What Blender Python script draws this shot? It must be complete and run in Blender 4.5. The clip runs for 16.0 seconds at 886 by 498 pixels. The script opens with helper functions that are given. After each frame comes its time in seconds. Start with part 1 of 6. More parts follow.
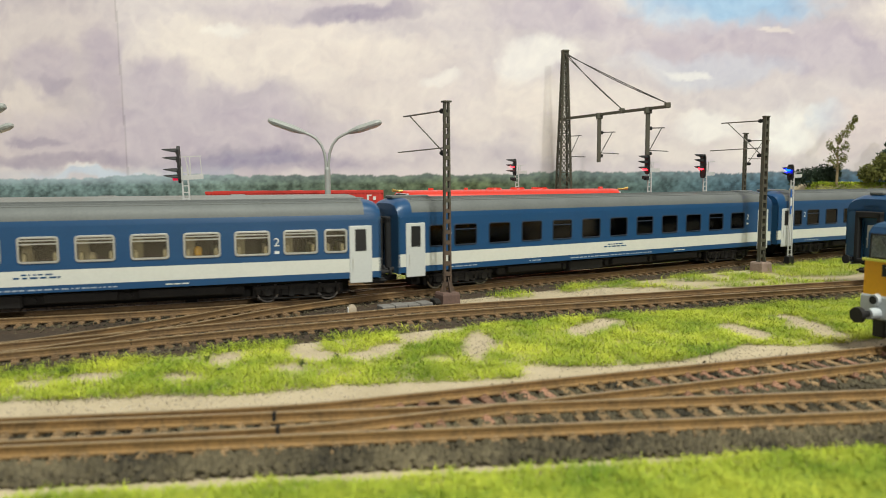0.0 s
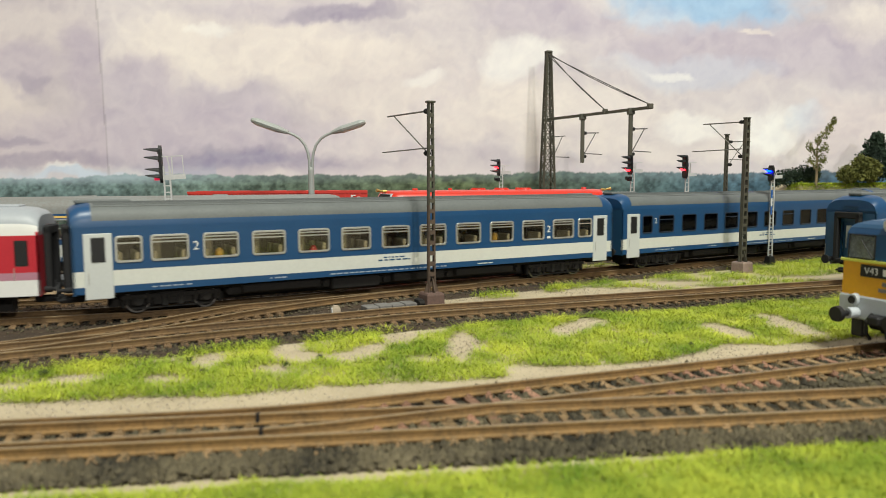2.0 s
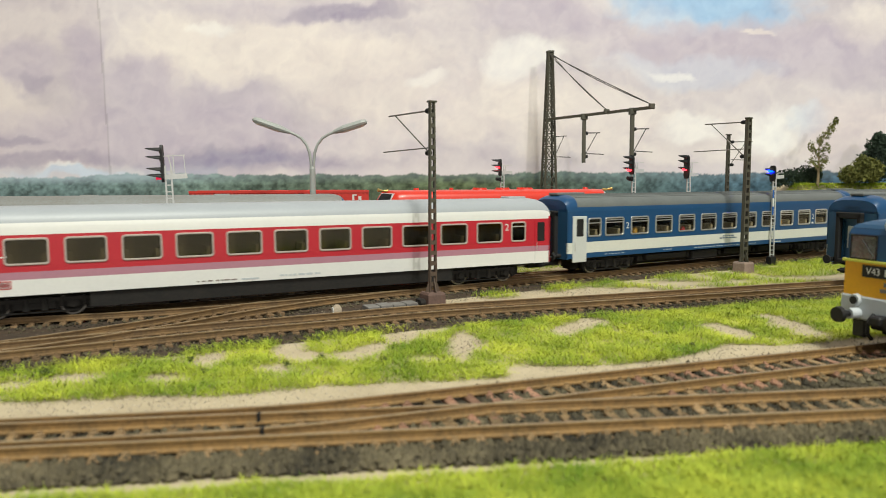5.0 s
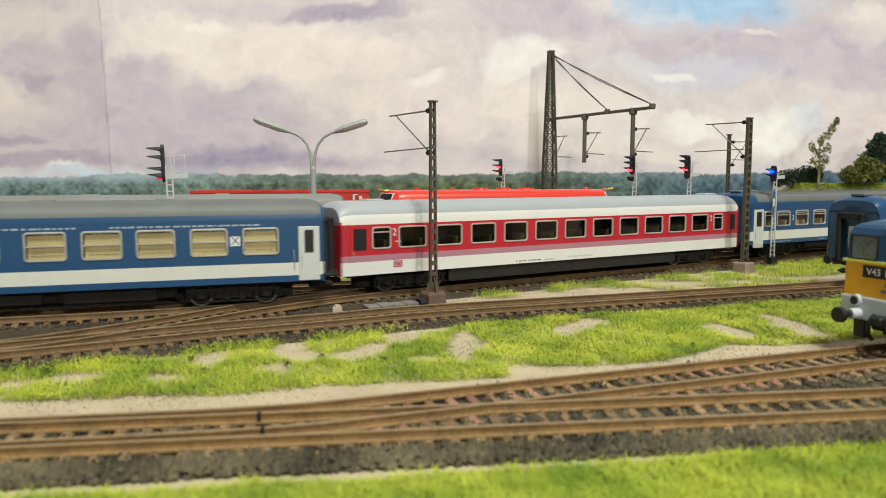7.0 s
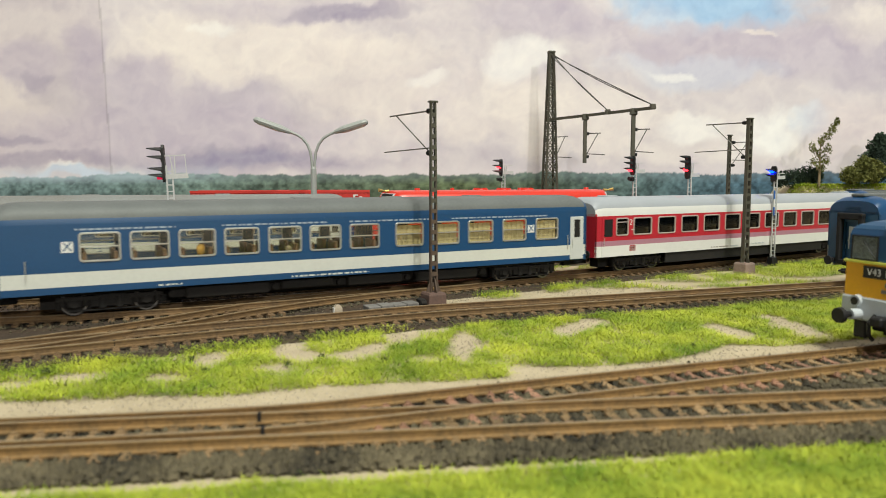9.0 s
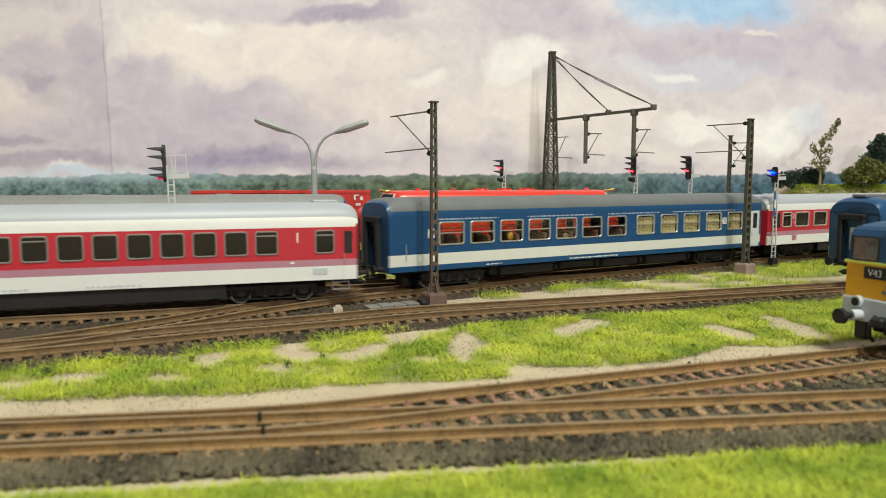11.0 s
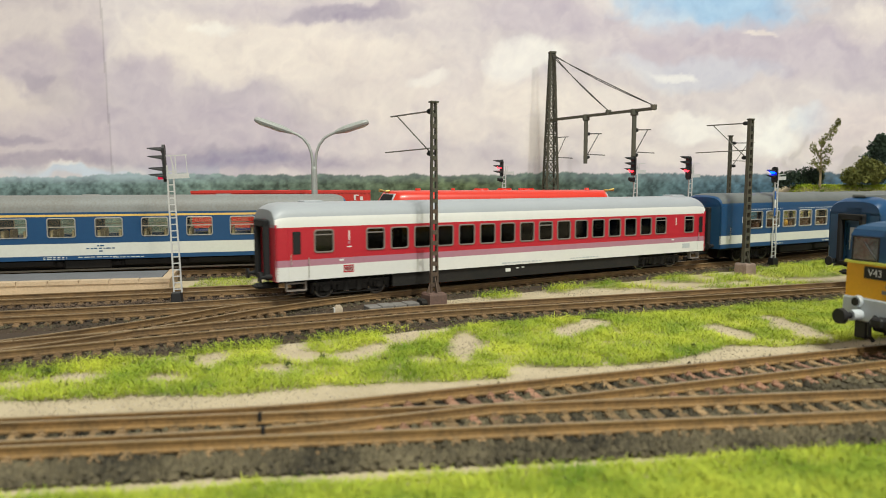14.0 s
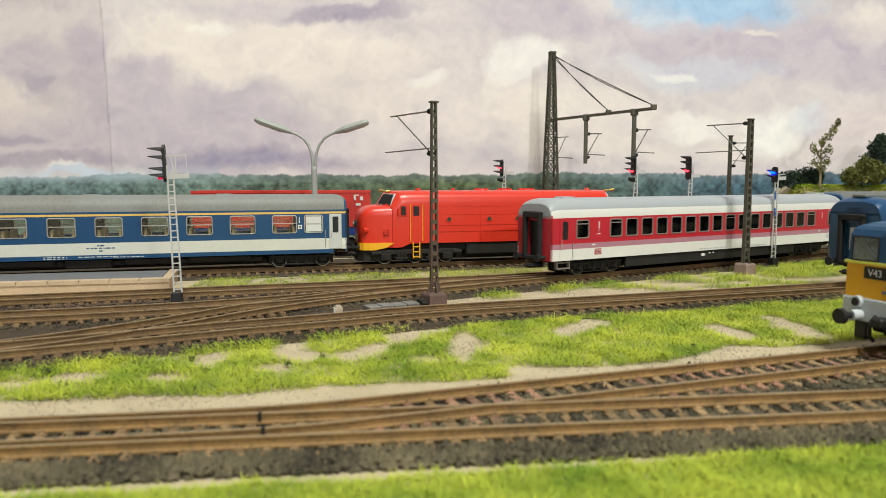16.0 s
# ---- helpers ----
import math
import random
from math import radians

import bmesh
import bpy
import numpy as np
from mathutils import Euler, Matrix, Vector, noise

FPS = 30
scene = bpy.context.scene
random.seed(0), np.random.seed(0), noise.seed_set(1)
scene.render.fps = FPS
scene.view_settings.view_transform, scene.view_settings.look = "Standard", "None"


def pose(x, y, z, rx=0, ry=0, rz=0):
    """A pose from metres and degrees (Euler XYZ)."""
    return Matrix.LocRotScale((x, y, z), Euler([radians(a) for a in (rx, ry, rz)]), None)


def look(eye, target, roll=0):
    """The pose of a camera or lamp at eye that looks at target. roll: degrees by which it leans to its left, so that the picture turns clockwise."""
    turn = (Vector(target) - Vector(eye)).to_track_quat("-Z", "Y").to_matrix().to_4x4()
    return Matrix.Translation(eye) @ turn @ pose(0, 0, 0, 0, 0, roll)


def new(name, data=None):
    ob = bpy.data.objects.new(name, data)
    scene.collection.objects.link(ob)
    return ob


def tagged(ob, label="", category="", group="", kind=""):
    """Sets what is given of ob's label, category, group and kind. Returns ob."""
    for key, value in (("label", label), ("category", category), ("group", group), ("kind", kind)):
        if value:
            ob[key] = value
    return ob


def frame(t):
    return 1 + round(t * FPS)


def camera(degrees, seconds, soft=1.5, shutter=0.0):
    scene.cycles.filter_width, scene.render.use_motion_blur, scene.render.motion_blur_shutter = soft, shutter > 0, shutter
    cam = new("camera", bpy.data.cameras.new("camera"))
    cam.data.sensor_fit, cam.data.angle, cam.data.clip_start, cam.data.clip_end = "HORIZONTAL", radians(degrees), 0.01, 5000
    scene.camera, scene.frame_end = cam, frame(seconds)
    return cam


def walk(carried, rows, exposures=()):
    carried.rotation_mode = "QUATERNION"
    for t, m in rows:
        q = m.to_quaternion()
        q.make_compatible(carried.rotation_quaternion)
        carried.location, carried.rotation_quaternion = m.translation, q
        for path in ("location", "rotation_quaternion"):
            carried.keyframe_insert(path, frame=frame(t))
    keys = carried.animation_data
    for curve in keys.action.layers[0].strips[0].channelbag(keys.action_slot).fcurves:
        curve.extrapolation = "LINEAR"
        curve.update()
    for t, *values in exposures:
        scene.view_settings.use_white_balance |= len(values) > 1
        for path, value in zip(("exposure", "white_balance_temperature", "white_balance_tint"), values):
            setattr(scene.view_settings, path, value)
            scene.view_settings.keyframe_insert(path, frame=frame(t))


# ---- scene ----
# A model railway in 1:87. Dimensions below are in millimetres and are turned into metres by MM.
MM = 0.001

# ---- camera: stands on the layout and is turned a little by hand ----
cam = camera(63.91, 16.0, soft=0.9, shutter=0.35)
cam.data.dof.use_dof, cam.data.dof.focus_distance, cam.data.dof.aperture_fstop = True, 0.46, 22.0
BASE = pose(0, 0, 0.057032, 90 - 5.408, 0.029, 0)
TURNS = [(0.0, 0.036, -1.058, 0.207), (0.5, 0.053, -0.377, 0.249), (1.0, 0.042, 0.146, 0.277), (1.5, 0.015, 0.215, 0.271),
         (2.5, 0.020, 0.222, 0.210), (3.0, 0.027, 0.222, 0.185), (3.5, 0.030, 0.170, 0.206), (4.0, 0.025, 0.138, 0.192),
         (6.5, 0.050, 0.098, 0.130), (7.5, 0.041, 0.060, 0.085), (9.0, 0.023, 0.049, 0.081), (11.5, 0, 0, 0), (16.0, 0, 0, 0)]
walk(cam, [(t, BASE @ pose(0, 0, 0, -a, -b, -c)) for t, a, b, c in TURNS])

# ---- light: the hall's diffuse light and a bright ceiling lamp and a lower lamp beside the camera, which throws the poles' shadows on coaches and backdrop ----
world = bpy.data.worlds.new("hall_light")
scene.world = world
world.use_nodes = True
world.node_tree.nodes["Background"].inputs[0].default_value = (0.97, 0.98, 0.92, 1)
world.node_tree.nodes["Background"].inputs[1].default_value = 0.29
lamp_data = bpy.data.lights.new("ceiling_lamp", "AREA")
lamp_data.shape, lamp_data.size, lamp_data.energy, lamp_data.color = "DISK", 0.80, 91, (0.968, 0.980, 0.868)
ceiling_lamp = new("ceiling_lamp", lamp_data)
ceiling_lamp.matrix_world = look((0.40, -0.95, 2.55), (0.05, 0.42, 0.03))
side_data = bpy.data.lights.new("side_lamp", "AREA")
side_data.shape, side_data.size, side_data.energy, side_data.color = "DISK", 0.05, 5.4, (1.0, 0.97, 0.90)
side_lamp = new("side_lamp", side_data)
side_lamp.matrix_world = look((0.52, -0.90, 0.53), (0.05, 0.42, 0.03))
scene.view_settings.exposure = 0.0


# ---- materials ----
def material(name, color, rough=0.6, metal=0.0, vary=0.12, grain=900, bump=0.15, second=None, spread=60, per_object=0.0, coat=0.0):
    """A surface with fine grain, broad stains and light relief; sizes are in waves per metre."""
    m = bpy.data.materials.new(name)
    m.use_nodes = True
    n, l = m.node_tree.nodes, m.node_tree.links
    b = n["Principled BSDF"]
    b.inputs["Roughness"].default_value, b.inputs["Metallic"].default_value = rough, metal
    b.inputs["Coat Weight"].default_value = coat
    geo = n.new("ShaderNodeTexCoord")
    fine, broad = n.new("ShaderNodeTexNoise"), n.new("ShaderNodeTexNoise")
    fine.inputs["Scale"].default_value, broad.inputs["Scale"].default_value = grain, spread
    fine.inputs["Detail"].default_value = broad.inputs["Detail"].default_value = 4
    for t in (fine, broad):
        l.new(geo.outputs["Object"], t.inputs["Vector"])
    c2 = second or [c * (1 - 2 * vary) for c in color]
    mix = n.new("ShaderNodeMix")
    mix.data_type = "RGBA"
    mix.inputs[6].default_value, mix.inputs[7].default_value = (*color, 1), (*c2, 1)
    ramp = n.new("ShaderNodeMapRange")
    ramp.inputs[1].default_value, ramp.inputs[2].default_value = 0.38, 0.66
    add = n.new("ShaderNodeMath")
    add.operation = "ADD"
    half = n.new("ShaderNodeMath")
    half.operation = "MULTIPLY"
    half.inputs[1].default_value = 0.5
    l.new(fine.outputs[0], add.inputs[0])
    l.new(broad.outputs[0], add.inputs[1])
    l.new(add.outputs[0], half.inputs[0])
    l.new(half.outputs[0], ramp.inputs[0])
    l.new(ramp.outputs[0], mix.inputs[0])
    out = mix.outputs[2]
    if per_object:
        info, hsv, rng = n.new("ShaderNodeObjectInfo"), n.new("ShaderNodeHueSaturation"), n.new("ShaderNodeMapRange")
        rng.inputs[3].default_value, rng.inputs[4].default_value = 1 - per_object, 1 + per_object
        l.new(info.outputs["Random"], rng.inputs[0])
        l.new(rng.outputs[0], hsv.inputs["Value"])
        l.new(out, hsv.inputs["Color"])
        out = hsv.outputs[0]
    l.new(out, b.inputs["Base Color"])
    if bump:
        bp = n.new("ShaderNodeBump")
        bp.inputs["Strength"].default_value, bp.inputs["Distance"].default_value = bump, 0.0004
        l.new(fine.outputs[0], bp.inputs["Height"])
        l.new(bp.outputs[0], b.inputs["Normal"])
    return m


def island_material(name, dark, light, rough=0.8, sheen=0.0):
    """Colour that differs from piece to piece of a joined heap (stones, blades, leaves)."""
    m = bpy.data.materials.new(name)
    m.use_nodes = True
    n, l = m.node_tree.nodes, m.node_tree.links
    b = n["Principled BSDF"]
    b.inputs["Roughness"].default_value = rough
    g, mix, tex, add = n.new("ShaderNodeNewGeometry"), n.new("ShaderNodeMix"), n.new("ShaderNodeTexNoise"), n.new("ShaderNodeMath")
    co = n.new("ShaderNodeTexCoord")
    l.new(co.outputs["Object"], tex.inputs["Vector"])
    tex.inputs["Scale"].default_value = 45
    mix.data_type = "RGBA"
    mix.inputs[6].default_value, mix.inputs[7].default_value = (*dark, 1), (*light, 1)
    add.operation = "MULTIPLY_ADD"
    add.inputs[1].default_value = 0.36
    off = n.new("ShaderNodeMath")
    off.operation = "MULTIPLY_ADD"
    off.inputs[1].default_value, off.inputs[2].default_value = 1.5, -0.52
    l.new(tex.outputs[0], off.inputs[0])
    l.new(g.outputs["Random Per Island"], add.inputs[0])
    l.new(off.outputs[0], add.inputs[2])
    l.new(add.outputs[0], mix.inputs[0])
    l.new(mix.outputs[2], b.inputs["Base Color"])
    return m


def glow(name, color, strength):
    m = bpy.data.materials.new(name)
    m.use_nodes = True
    b = m.node_tree.nodes["Principled BSDF"]
    b.inputs["Base Color"].default_value = (*color, 1)
    b.inputs["Emission Color"].default_value, b.inputs["Emission Strength"].default_value = (*color, 1), strength
    return m


def pane_material(name, tint, gloss=0.08):
    m = bpy.data.materials.new(name)
    m.use_nodes = True
    n, l = m.node_tree.nodes, m.node_tree.links
    tr, gl, mix = n.new("ShaderNodeBsdfTransparent"), n.new("ShaderNodeBsdfGlossy"), n.new("ShaderNodeMixShader")
    tr.inputs[0].default_value = (*tint, 1)
    gl.inputs["Roughness"].default_value = 0.08
    mix.inputs[0].default_value = gloss
    l.new(tr.outputs[0], mix.inputs[1])
    l.new(gl.outputs[0], mix.inputs[2])
    l.new(mix.outputs[0], n["Material Output"].inputs[0])
    return m


BLUE = material("coach_blue", (0.010, 0.064, 0.165), 0.38, vary=0.06, bump=0.03)
BLUE_DARK = material("coach_blue_end", (0.020, 0.078, 0.165), 0.45, vary=0.06, bump=0.03)
CREAM = material("coach_white", (0.63, 0.64, 0.58), 0.45, vary=0.04, bump=0.03)
YELLOW_LINE = material("yellow_line", (0.78, 0.50, 0.13), 0.5, vary=0.05, bump=0.02)
ROOF_GREY = material("roof_dark_grey", (0.140, 0.152, 0.148), 0.6, vary=0.10, bump=0.08)
ROOF_OLD = material("roof_worn_grey", (0.23, 0.245, 0.24), 0.6, second=(0.19, 0.18, 0.16), spread=25, bump=0.08)
ROOF_LIGHT = material("roof_light_grey", (0.36, 0.385, 0.41), 0.45, vary=0.04, bump=0.03)
WHITE = material("white_plastic", (0.72, 0.72, 0.69), 0.4, vary=0.03, bump=0.02)
RED = material("coach_red", (0.48, 0.020, 0.035), 0.38, vary=0.05, bump=0.02)
MAUVE = material("mauve_stripe", (0.42, 0.20, 0.26), 0.45, vary=0.05, bump=0.02)
LOCO_RED = material("locomotive_red", (0.68, 0.036, 0.016), 0.35, vary=0.05, bump=0.02, coat=0.1)
LOCO_YELLOW = material("locomotive_yellow", (0.88, 0.44, 0.022), 0.35, vary=0.05, bump=0.02)
LOCO_GREY = material("locomotive_light_grey", (0.50, 0.54, 0.56), 0.45, vary=0.05, bump=0.03)
LIME = material("lime_trim", (0.68, 0.70, 0.10), 0.45, vary=0.04, bump=0.0)
BLACK = material("black_plastic", (0.008, 0.008, 0.009), 0.55, vary=0.2, bump=0.1)
UNDER = material("weathered_black", (0.007, 0.0065, 0.006), 0.85, second=(0.017, 0.014, 0.011), spread=90, bump=0.2)
RUBBER = material("rubber_black", (0.011, 0.011, 0.012), 0.8, vary=0.2)
STEEL = material("wheel_steel", (0.33, 0.31, 0.29), 0.35, metal=0.9, vary=0.15)
SILVER = material("window_silver", (0.62, 0.61, 0.58), 0.3, metal=0.7, vary=0.05, bump=0.0)
FRAME_GREY = material("window_frame_grey", (0.22, 0.19, 0.17), 0.5, vary=0.05, bump=0.0)
FRAME_DARK = material("window_frame_dark", (0.010, 0.022, 0.045), 0.6, vary=0.05, bump=0.0)
DOOR_GREY = material("door_light_grey", (0.56, 0.58, 0.56), 0.45, vary=0.04, bump=0.02)
SEAT = material("seat_beige", (0.34, 0.28, 0.17), 0.8, vary=0.1)
SEAT_DARK = material("seat_dark", (0.05, 0.04, 0.035), 0.8, vary=0.2)
CURTAIN = material("curtain_beige", (0.62, 0.52, 0.28), 0.85, vary=0.12, grain=1500)
WOOD = material("compartment_wood", (0.24, 0.13, 0.07), 0.6, vary=0.15)
SEAT_OLIVE = material("seat_olive", (0.30, 0.26, 0.12), 0.8, vary=0.15)
FIG_RED = material("red_passenger", (0.50, 0.05, 0.05), 0.7)
FIG_YELLOW = material("ochre_passenger", (0.65, 0.36, 0.05), 0.7)
GLASS = pane_material("coach_glass", (0.92, 0.92, 0.88), 0.05)
GLASS_MED = pane_material("half_tinted_glass", (0.42, 0.40, 0.35), 0.06)
FRAME_PALE = material("window_frame_pale", (0.44, 0.38, 0.34), 0.45, vary=0.05, bump=0.0)
PARTITION = material("corridor_wall", (0.12, 0.085, 0.055), 0.7, vary=0.15)
GLASS_DARK = pane_material("tinted_glass", (0.16, 0.15, 0.14), 0.05)
FROSTED = material("frosted_pane", (0.66, 0.68, 0.66), 0.3, vary=0.03, bump=0.0)
RAIL = material("rusty_rail", (0.295, 0.172, 0.060), 0.6, second=(0.135, 0.084, 0.034), spread=120, bump=0.25)
RAIL_TOP = material("worn_rail_head", (0.33, 0.250, 0.135), 0.45, metal=0.2, second=(0.22, 0.15, 0.09), spread=90)
SLEEPER = material("painted_sleeper", (0.250, 0.165, 0.078), 0.8, second=(0.125, 0.080, 0.038), spread=150, per_object=0.22, bump=0.35)
RAIL_YARD = material("dark_rusty_rail", (0.200, 0.118, 0.047), 0.65, second=(0.092, 0.057, 0.027), spread=120, bump=0.25)
RAIL_YARD_TOP = material("dull_rail_head", (0.36, 0.270, 0.150), 0.5, metal=0.15, second=(0.22, 0.155, 0.085), spread=90)
SLEEPER_YARD = material("dark_brown_sleeper", (0.195, 0.122, 0.060), 0.85, second=(0.080, 0.050, 0.026), spread=150, per_object=0.25, bump=0.35)
SLEEPER_RED = material("reddish_sleeper", (0.34, 0.185, 0.115), 0.8, second=(0.17, 0.090, 0.058), spread=150, per_object=0.30, bump=0.35)
SLEEPER_LIGHT = material("light_sleeper", (0.33, 0.220, 0.110), 0.8, second=(0.19, 0.122, 0.062), spread=150, per_object=0.25, bump=0.35)
BED = material("ballast_bed", (0.046, 0.038, 0.024), 0.95, second=(0.082, 0.066, 0.039), grain=1600, spread=200, bump=0.8)
BED_BROWN = material("brown_ballast_bed", (0.062, 0.040, 0.024), 0.95, second=(0.032, 0.022, 0.014), grain=1600, spread=160, bump=0.8)
SAND = material("sandy_ground", (0.53, 0.445, 0.300), 0.95, second=(0.39, 0.320, 0.210), grain=1700, spread=60, bump=0.6)
STONES = island_material("ballast_stones", (0.008, 0.007, 0.004), (0.185, 0.153, 0.086), 0.85)
STONES_BROWN = island_material("brown_ballast_stones", (0.045, 0.028, 0.018), (0.20, 0.135, 0.09), 0.85)
SAND_GRAIN = island_material("sand_grains", (0.33, 0.28, 0.205), (0.58, 0.505, 0.385), 0.9)
GRASS = island_material("static_grass", (0.135, 0.25, 0.008), (0.72, 0.74, 0.07), 0.75)
GRASS_DULL = island_material("dull_static_grass", (0.10, 0.18, 0.010), (0.56, 0.60, 0.06), 0.8)
GRASS_BASE = material("grass_mat", (0.26, 0.35, 0.05), 0.95, second=(0.16, 0.24, 0.03), grain=1200, spread=90, bump=0.6)
LEAF_OLIVE = island_material("olive_leaves", (0.065, 0.075, 0.012), (0.25, 0.25, 0.055), 0.8)
LEAF_GREEN = island_material("green_leaves", (0.030, 0.045, 0.010), (0.13, 0.17, 0.03), 0.8)
LEAF_DARK = island_material("dark_leaves", (0.012, 0.025, 0.016), (0.045, 0.075, 0.04), 0.85)
BARK = material("bark", (0.30, 0.23, 0.13), 0.9, vary=0.2)
MAST_GREEN = material("mast_grey_green", (0.060, 0.062, 0.044), 0.6, second=(0.085, 0.072, 0.050), spread=70, bump=0.1)
MAST_RUST = material("mast_brown", (0.105, 0.068, 0.046), 0.65, second=(0.070, 0.050, 0.036), spread=70, bump=0.15)
FOOT_BROWN = material("foundation_brown", (0.16, 0.095, 0.075), 0.8, second=(0.105, 0.066, 0.052), spread=120, bump=0.3)
FOOT_PALE = material("foundation_grey", (0.32, 0.24, 0.20), 0.85, second=(0.23, 0.16, 0.13), spread=120, bump=0.3)
WIRE = material("catenary_wire", (0.20, 0.19, 0.17), 0.5, metal=0.4)
WIRE_DARK = material("dark_wire", (0.075, 0.07, 0.065), 0.5, metal=0.3)
LAMP_GREY = material("lamp_grey", (0.36, 0.38, 0.36), 0.5, vary=0.06, bump=0.05)
LAMP_LENS = material("lamp_lens", (0.56, 0.54, 0.50), 0.3, vary=0.03, bump=0.0)
SIGNAL_GREY = material("signal_grey", (0.55, 0.55, 0.54), 0.5, vary=0.08, bump=0.05)
LIGHT_RED, LIGHT_BLUE = glow("red_signal_light", (1.0, 0.02, 0.03), 8.0), glow("blue_signal_light", (0.0, 0.007, 1.0), 60.0)
LENS_OFF = material("unlit_lens", (0.10, 0.02, 0.02), 0.2, vary=0.05, bump=0.0)
LENS_RED = glow("dim_red_signal_light", (0.75, 0.01, 0.06), 0.6)
PLATE_BLUE = material("sign_blue", (0.02, 0.12, 0.42), 0.5)
ASPHALT = material("platform_grey", (0.17, 0.175, 0.19), 0.85, vary=0.12, grain=1800, bump=0.3)
EDGE_STONE = material("platform_edge", (0.58, 0.44, 0.30), 0.85, second=(0.44, 0.33, 0.22), spread=40, bump=0.3)
CONTAINER_RED = material("container_red", (0.60, 0.040, 0.028), 0.5, vary=0.06, bump=0.03)
WAGON_BLUE = material("wagon_blue", (0.02, 0.06, 0.28), 0.5)
PALE_STONE = material("pale_stone", (0.52, 0.43, 0.32), 0.8, vary=0.15)
SLAB = material("grey_slab", (0.21, 0.20, 0.185), 0.85, second=(0.14, 0.13, 0.12), spread=120, bump=0.3)
BRASS = material("brass", (0.60, 0.42, 0.12), 0.4, metal=0.6)


# ---- mesh helpers ----
def finish(bm, name, mats, smooth=False):
    bmesh.ops.transform(bm, matrix=Matrix.Scale(MM, 4), verts=bm.verts)
    bmesh.ops.recalc_face_normals(bm, faces=bm.faces)
    me = bpy.data.meshes.new(name)
    bm.to_mesh(me)
    bm.free()
    for m in mats if isinstance(mats, (list, tuple)) else [mats]:
        me.materials.append(m)
    if smooth:
        for p in me.polygons:
            p.use_smooth = True
    return me


def part(name, bm, mat, parent=None, label="", at=None, smooth=False):
    """Links a bmesh (millimetres) or a finished mesh as one object under a thing or a part."""
    me = bm if isinstance(bm, bpy.types.Mesh) else finish(bm, name, mat, smooth)
    ob = new(name, me)
    if parent:
        ob.parent = parent
    if at:
        ob.location = [c * MM for c in at]
    return tagged(ob, label)


def thing(name, at, turn, label, category, group="", kind=""):
    ob = new(name)
    ob.matrix_world = pose(at[0] * MM, at[1] * MM, at[2] * MM, 0, 0, turn)
    ob.empty_display_size = 0.01
    return tagged(ob, label, category, group, kind)


def box(bm, x0, x1, y0, y1, z0, z1, bevel=0.0, mat=0, m=None):
    g = bmesh.ops.create_cube(bm, size=1.0)
    mm = Matrix.LocRotScale(((x0 + x1) / 2, (y0 + y1) / 2, (z0 + z1) / 2), None, (x1 - x0, y1 - y0, z1 - z0))
    bmesh.ops.transform(bm, matrix=(m @ mm) if m else mm, verts=g["verts"])
    faces = list({f for v in g["verts"] for f in v.link_faces})
    for f in faces:
        f.material_index = mat
    if bevel:
        edges = list({e for v in g["verts"] for e in v.link_edges})
        r = bmesh.ops.bevel(bm, geom=edges, offset=bevel, segments=1, affect="EDGES", profile=0.5)
        for f in r["faces"]:
            f.material_index = mat
    return bm


def tube(bm, a, b, r, r2=None, seg=8, mat=0):
    a, b = Vector(a), Vector(b)
    d = b - a
    g = bmesh.ops.create_cone(bm, cap_ends=True, segments=seg, radius1=r, radius2=r if r2 is None else r2, depth=d.length)
    q = d.to_track_quat("Z", "Y").to_matrix().to_4x4()
    bmesh.ops.transform(bm, matrix=Matrix.Translation((a + b) / 2) @ q, verts=g["verts"])
    for f in {f for v in g["verts"] for f in v.link_faces}:
        f.material_index = mat
    return bm


def beam(bm, a, b, w, h, mat=0):
    a, b = Vector(a), Vector(b)
    d = b - a
    q = d.to_track_quat("Z", "Y").to_matrix().to_4x4()
    return box(bm, -w / 2, w / 2, -h / 2, h / 2, -d.length / 2, d.length / 2, 0, mat, Matrix.Translation((a + b) / 2) @ q)


def sweep(bm, pts, r, seg=6, mat=0):
    for a, b in zip(pts[:-1], pts[1:]):
        tube(bm, a, b, r, seg=seg, mat=mat)
    return bm


def loft(bm, rings, mat=0, caps=True, closed=True):
    rows = [[bm.verts.new(p) for p in ring] for ring in rings]
    n = len(rings[0])
    for a, b in zip(rows[:-1], rows[1:]):
        for i in range(n if closed else n - 1):
            j = (i + 1) % n
            bm.faces.new((a[i], a[j], b[j], b[i])).material_index = mat
    if caps:
        bm.faces.new(rows[0]).material_index = mat
        bm.faces.new(rows[-1]).material_index = mat
    return bm


def words(text, size, mat, parent, m, label=""):
    """Flat lettering in the built-in font; m is its pose in millimetres."""
    cu = bpy.data.curves.new("lettering", "FONT")
    cu.body, cu.size, cu.align_x, cu.align_y, cu.extrude = text, size * MM, "CENTER", "CENTER", 0.00003
    cu.materials.append(mat)
    ob = new("lettering", cu)
    ob.parent = parent
    m = m.copy()
    m.translation *= MM
    ob.matrix_local = m
    return tagged(ob, label)


# ---- the ways of the tracks (centre lines, millimetres) ----
MAIN_Y, MAIN_TURN, YARD_TURN, BEND_AT, BEND_R = 394.3, 31.0, 16.0, 440.0, 500.0
STEP = 2.0


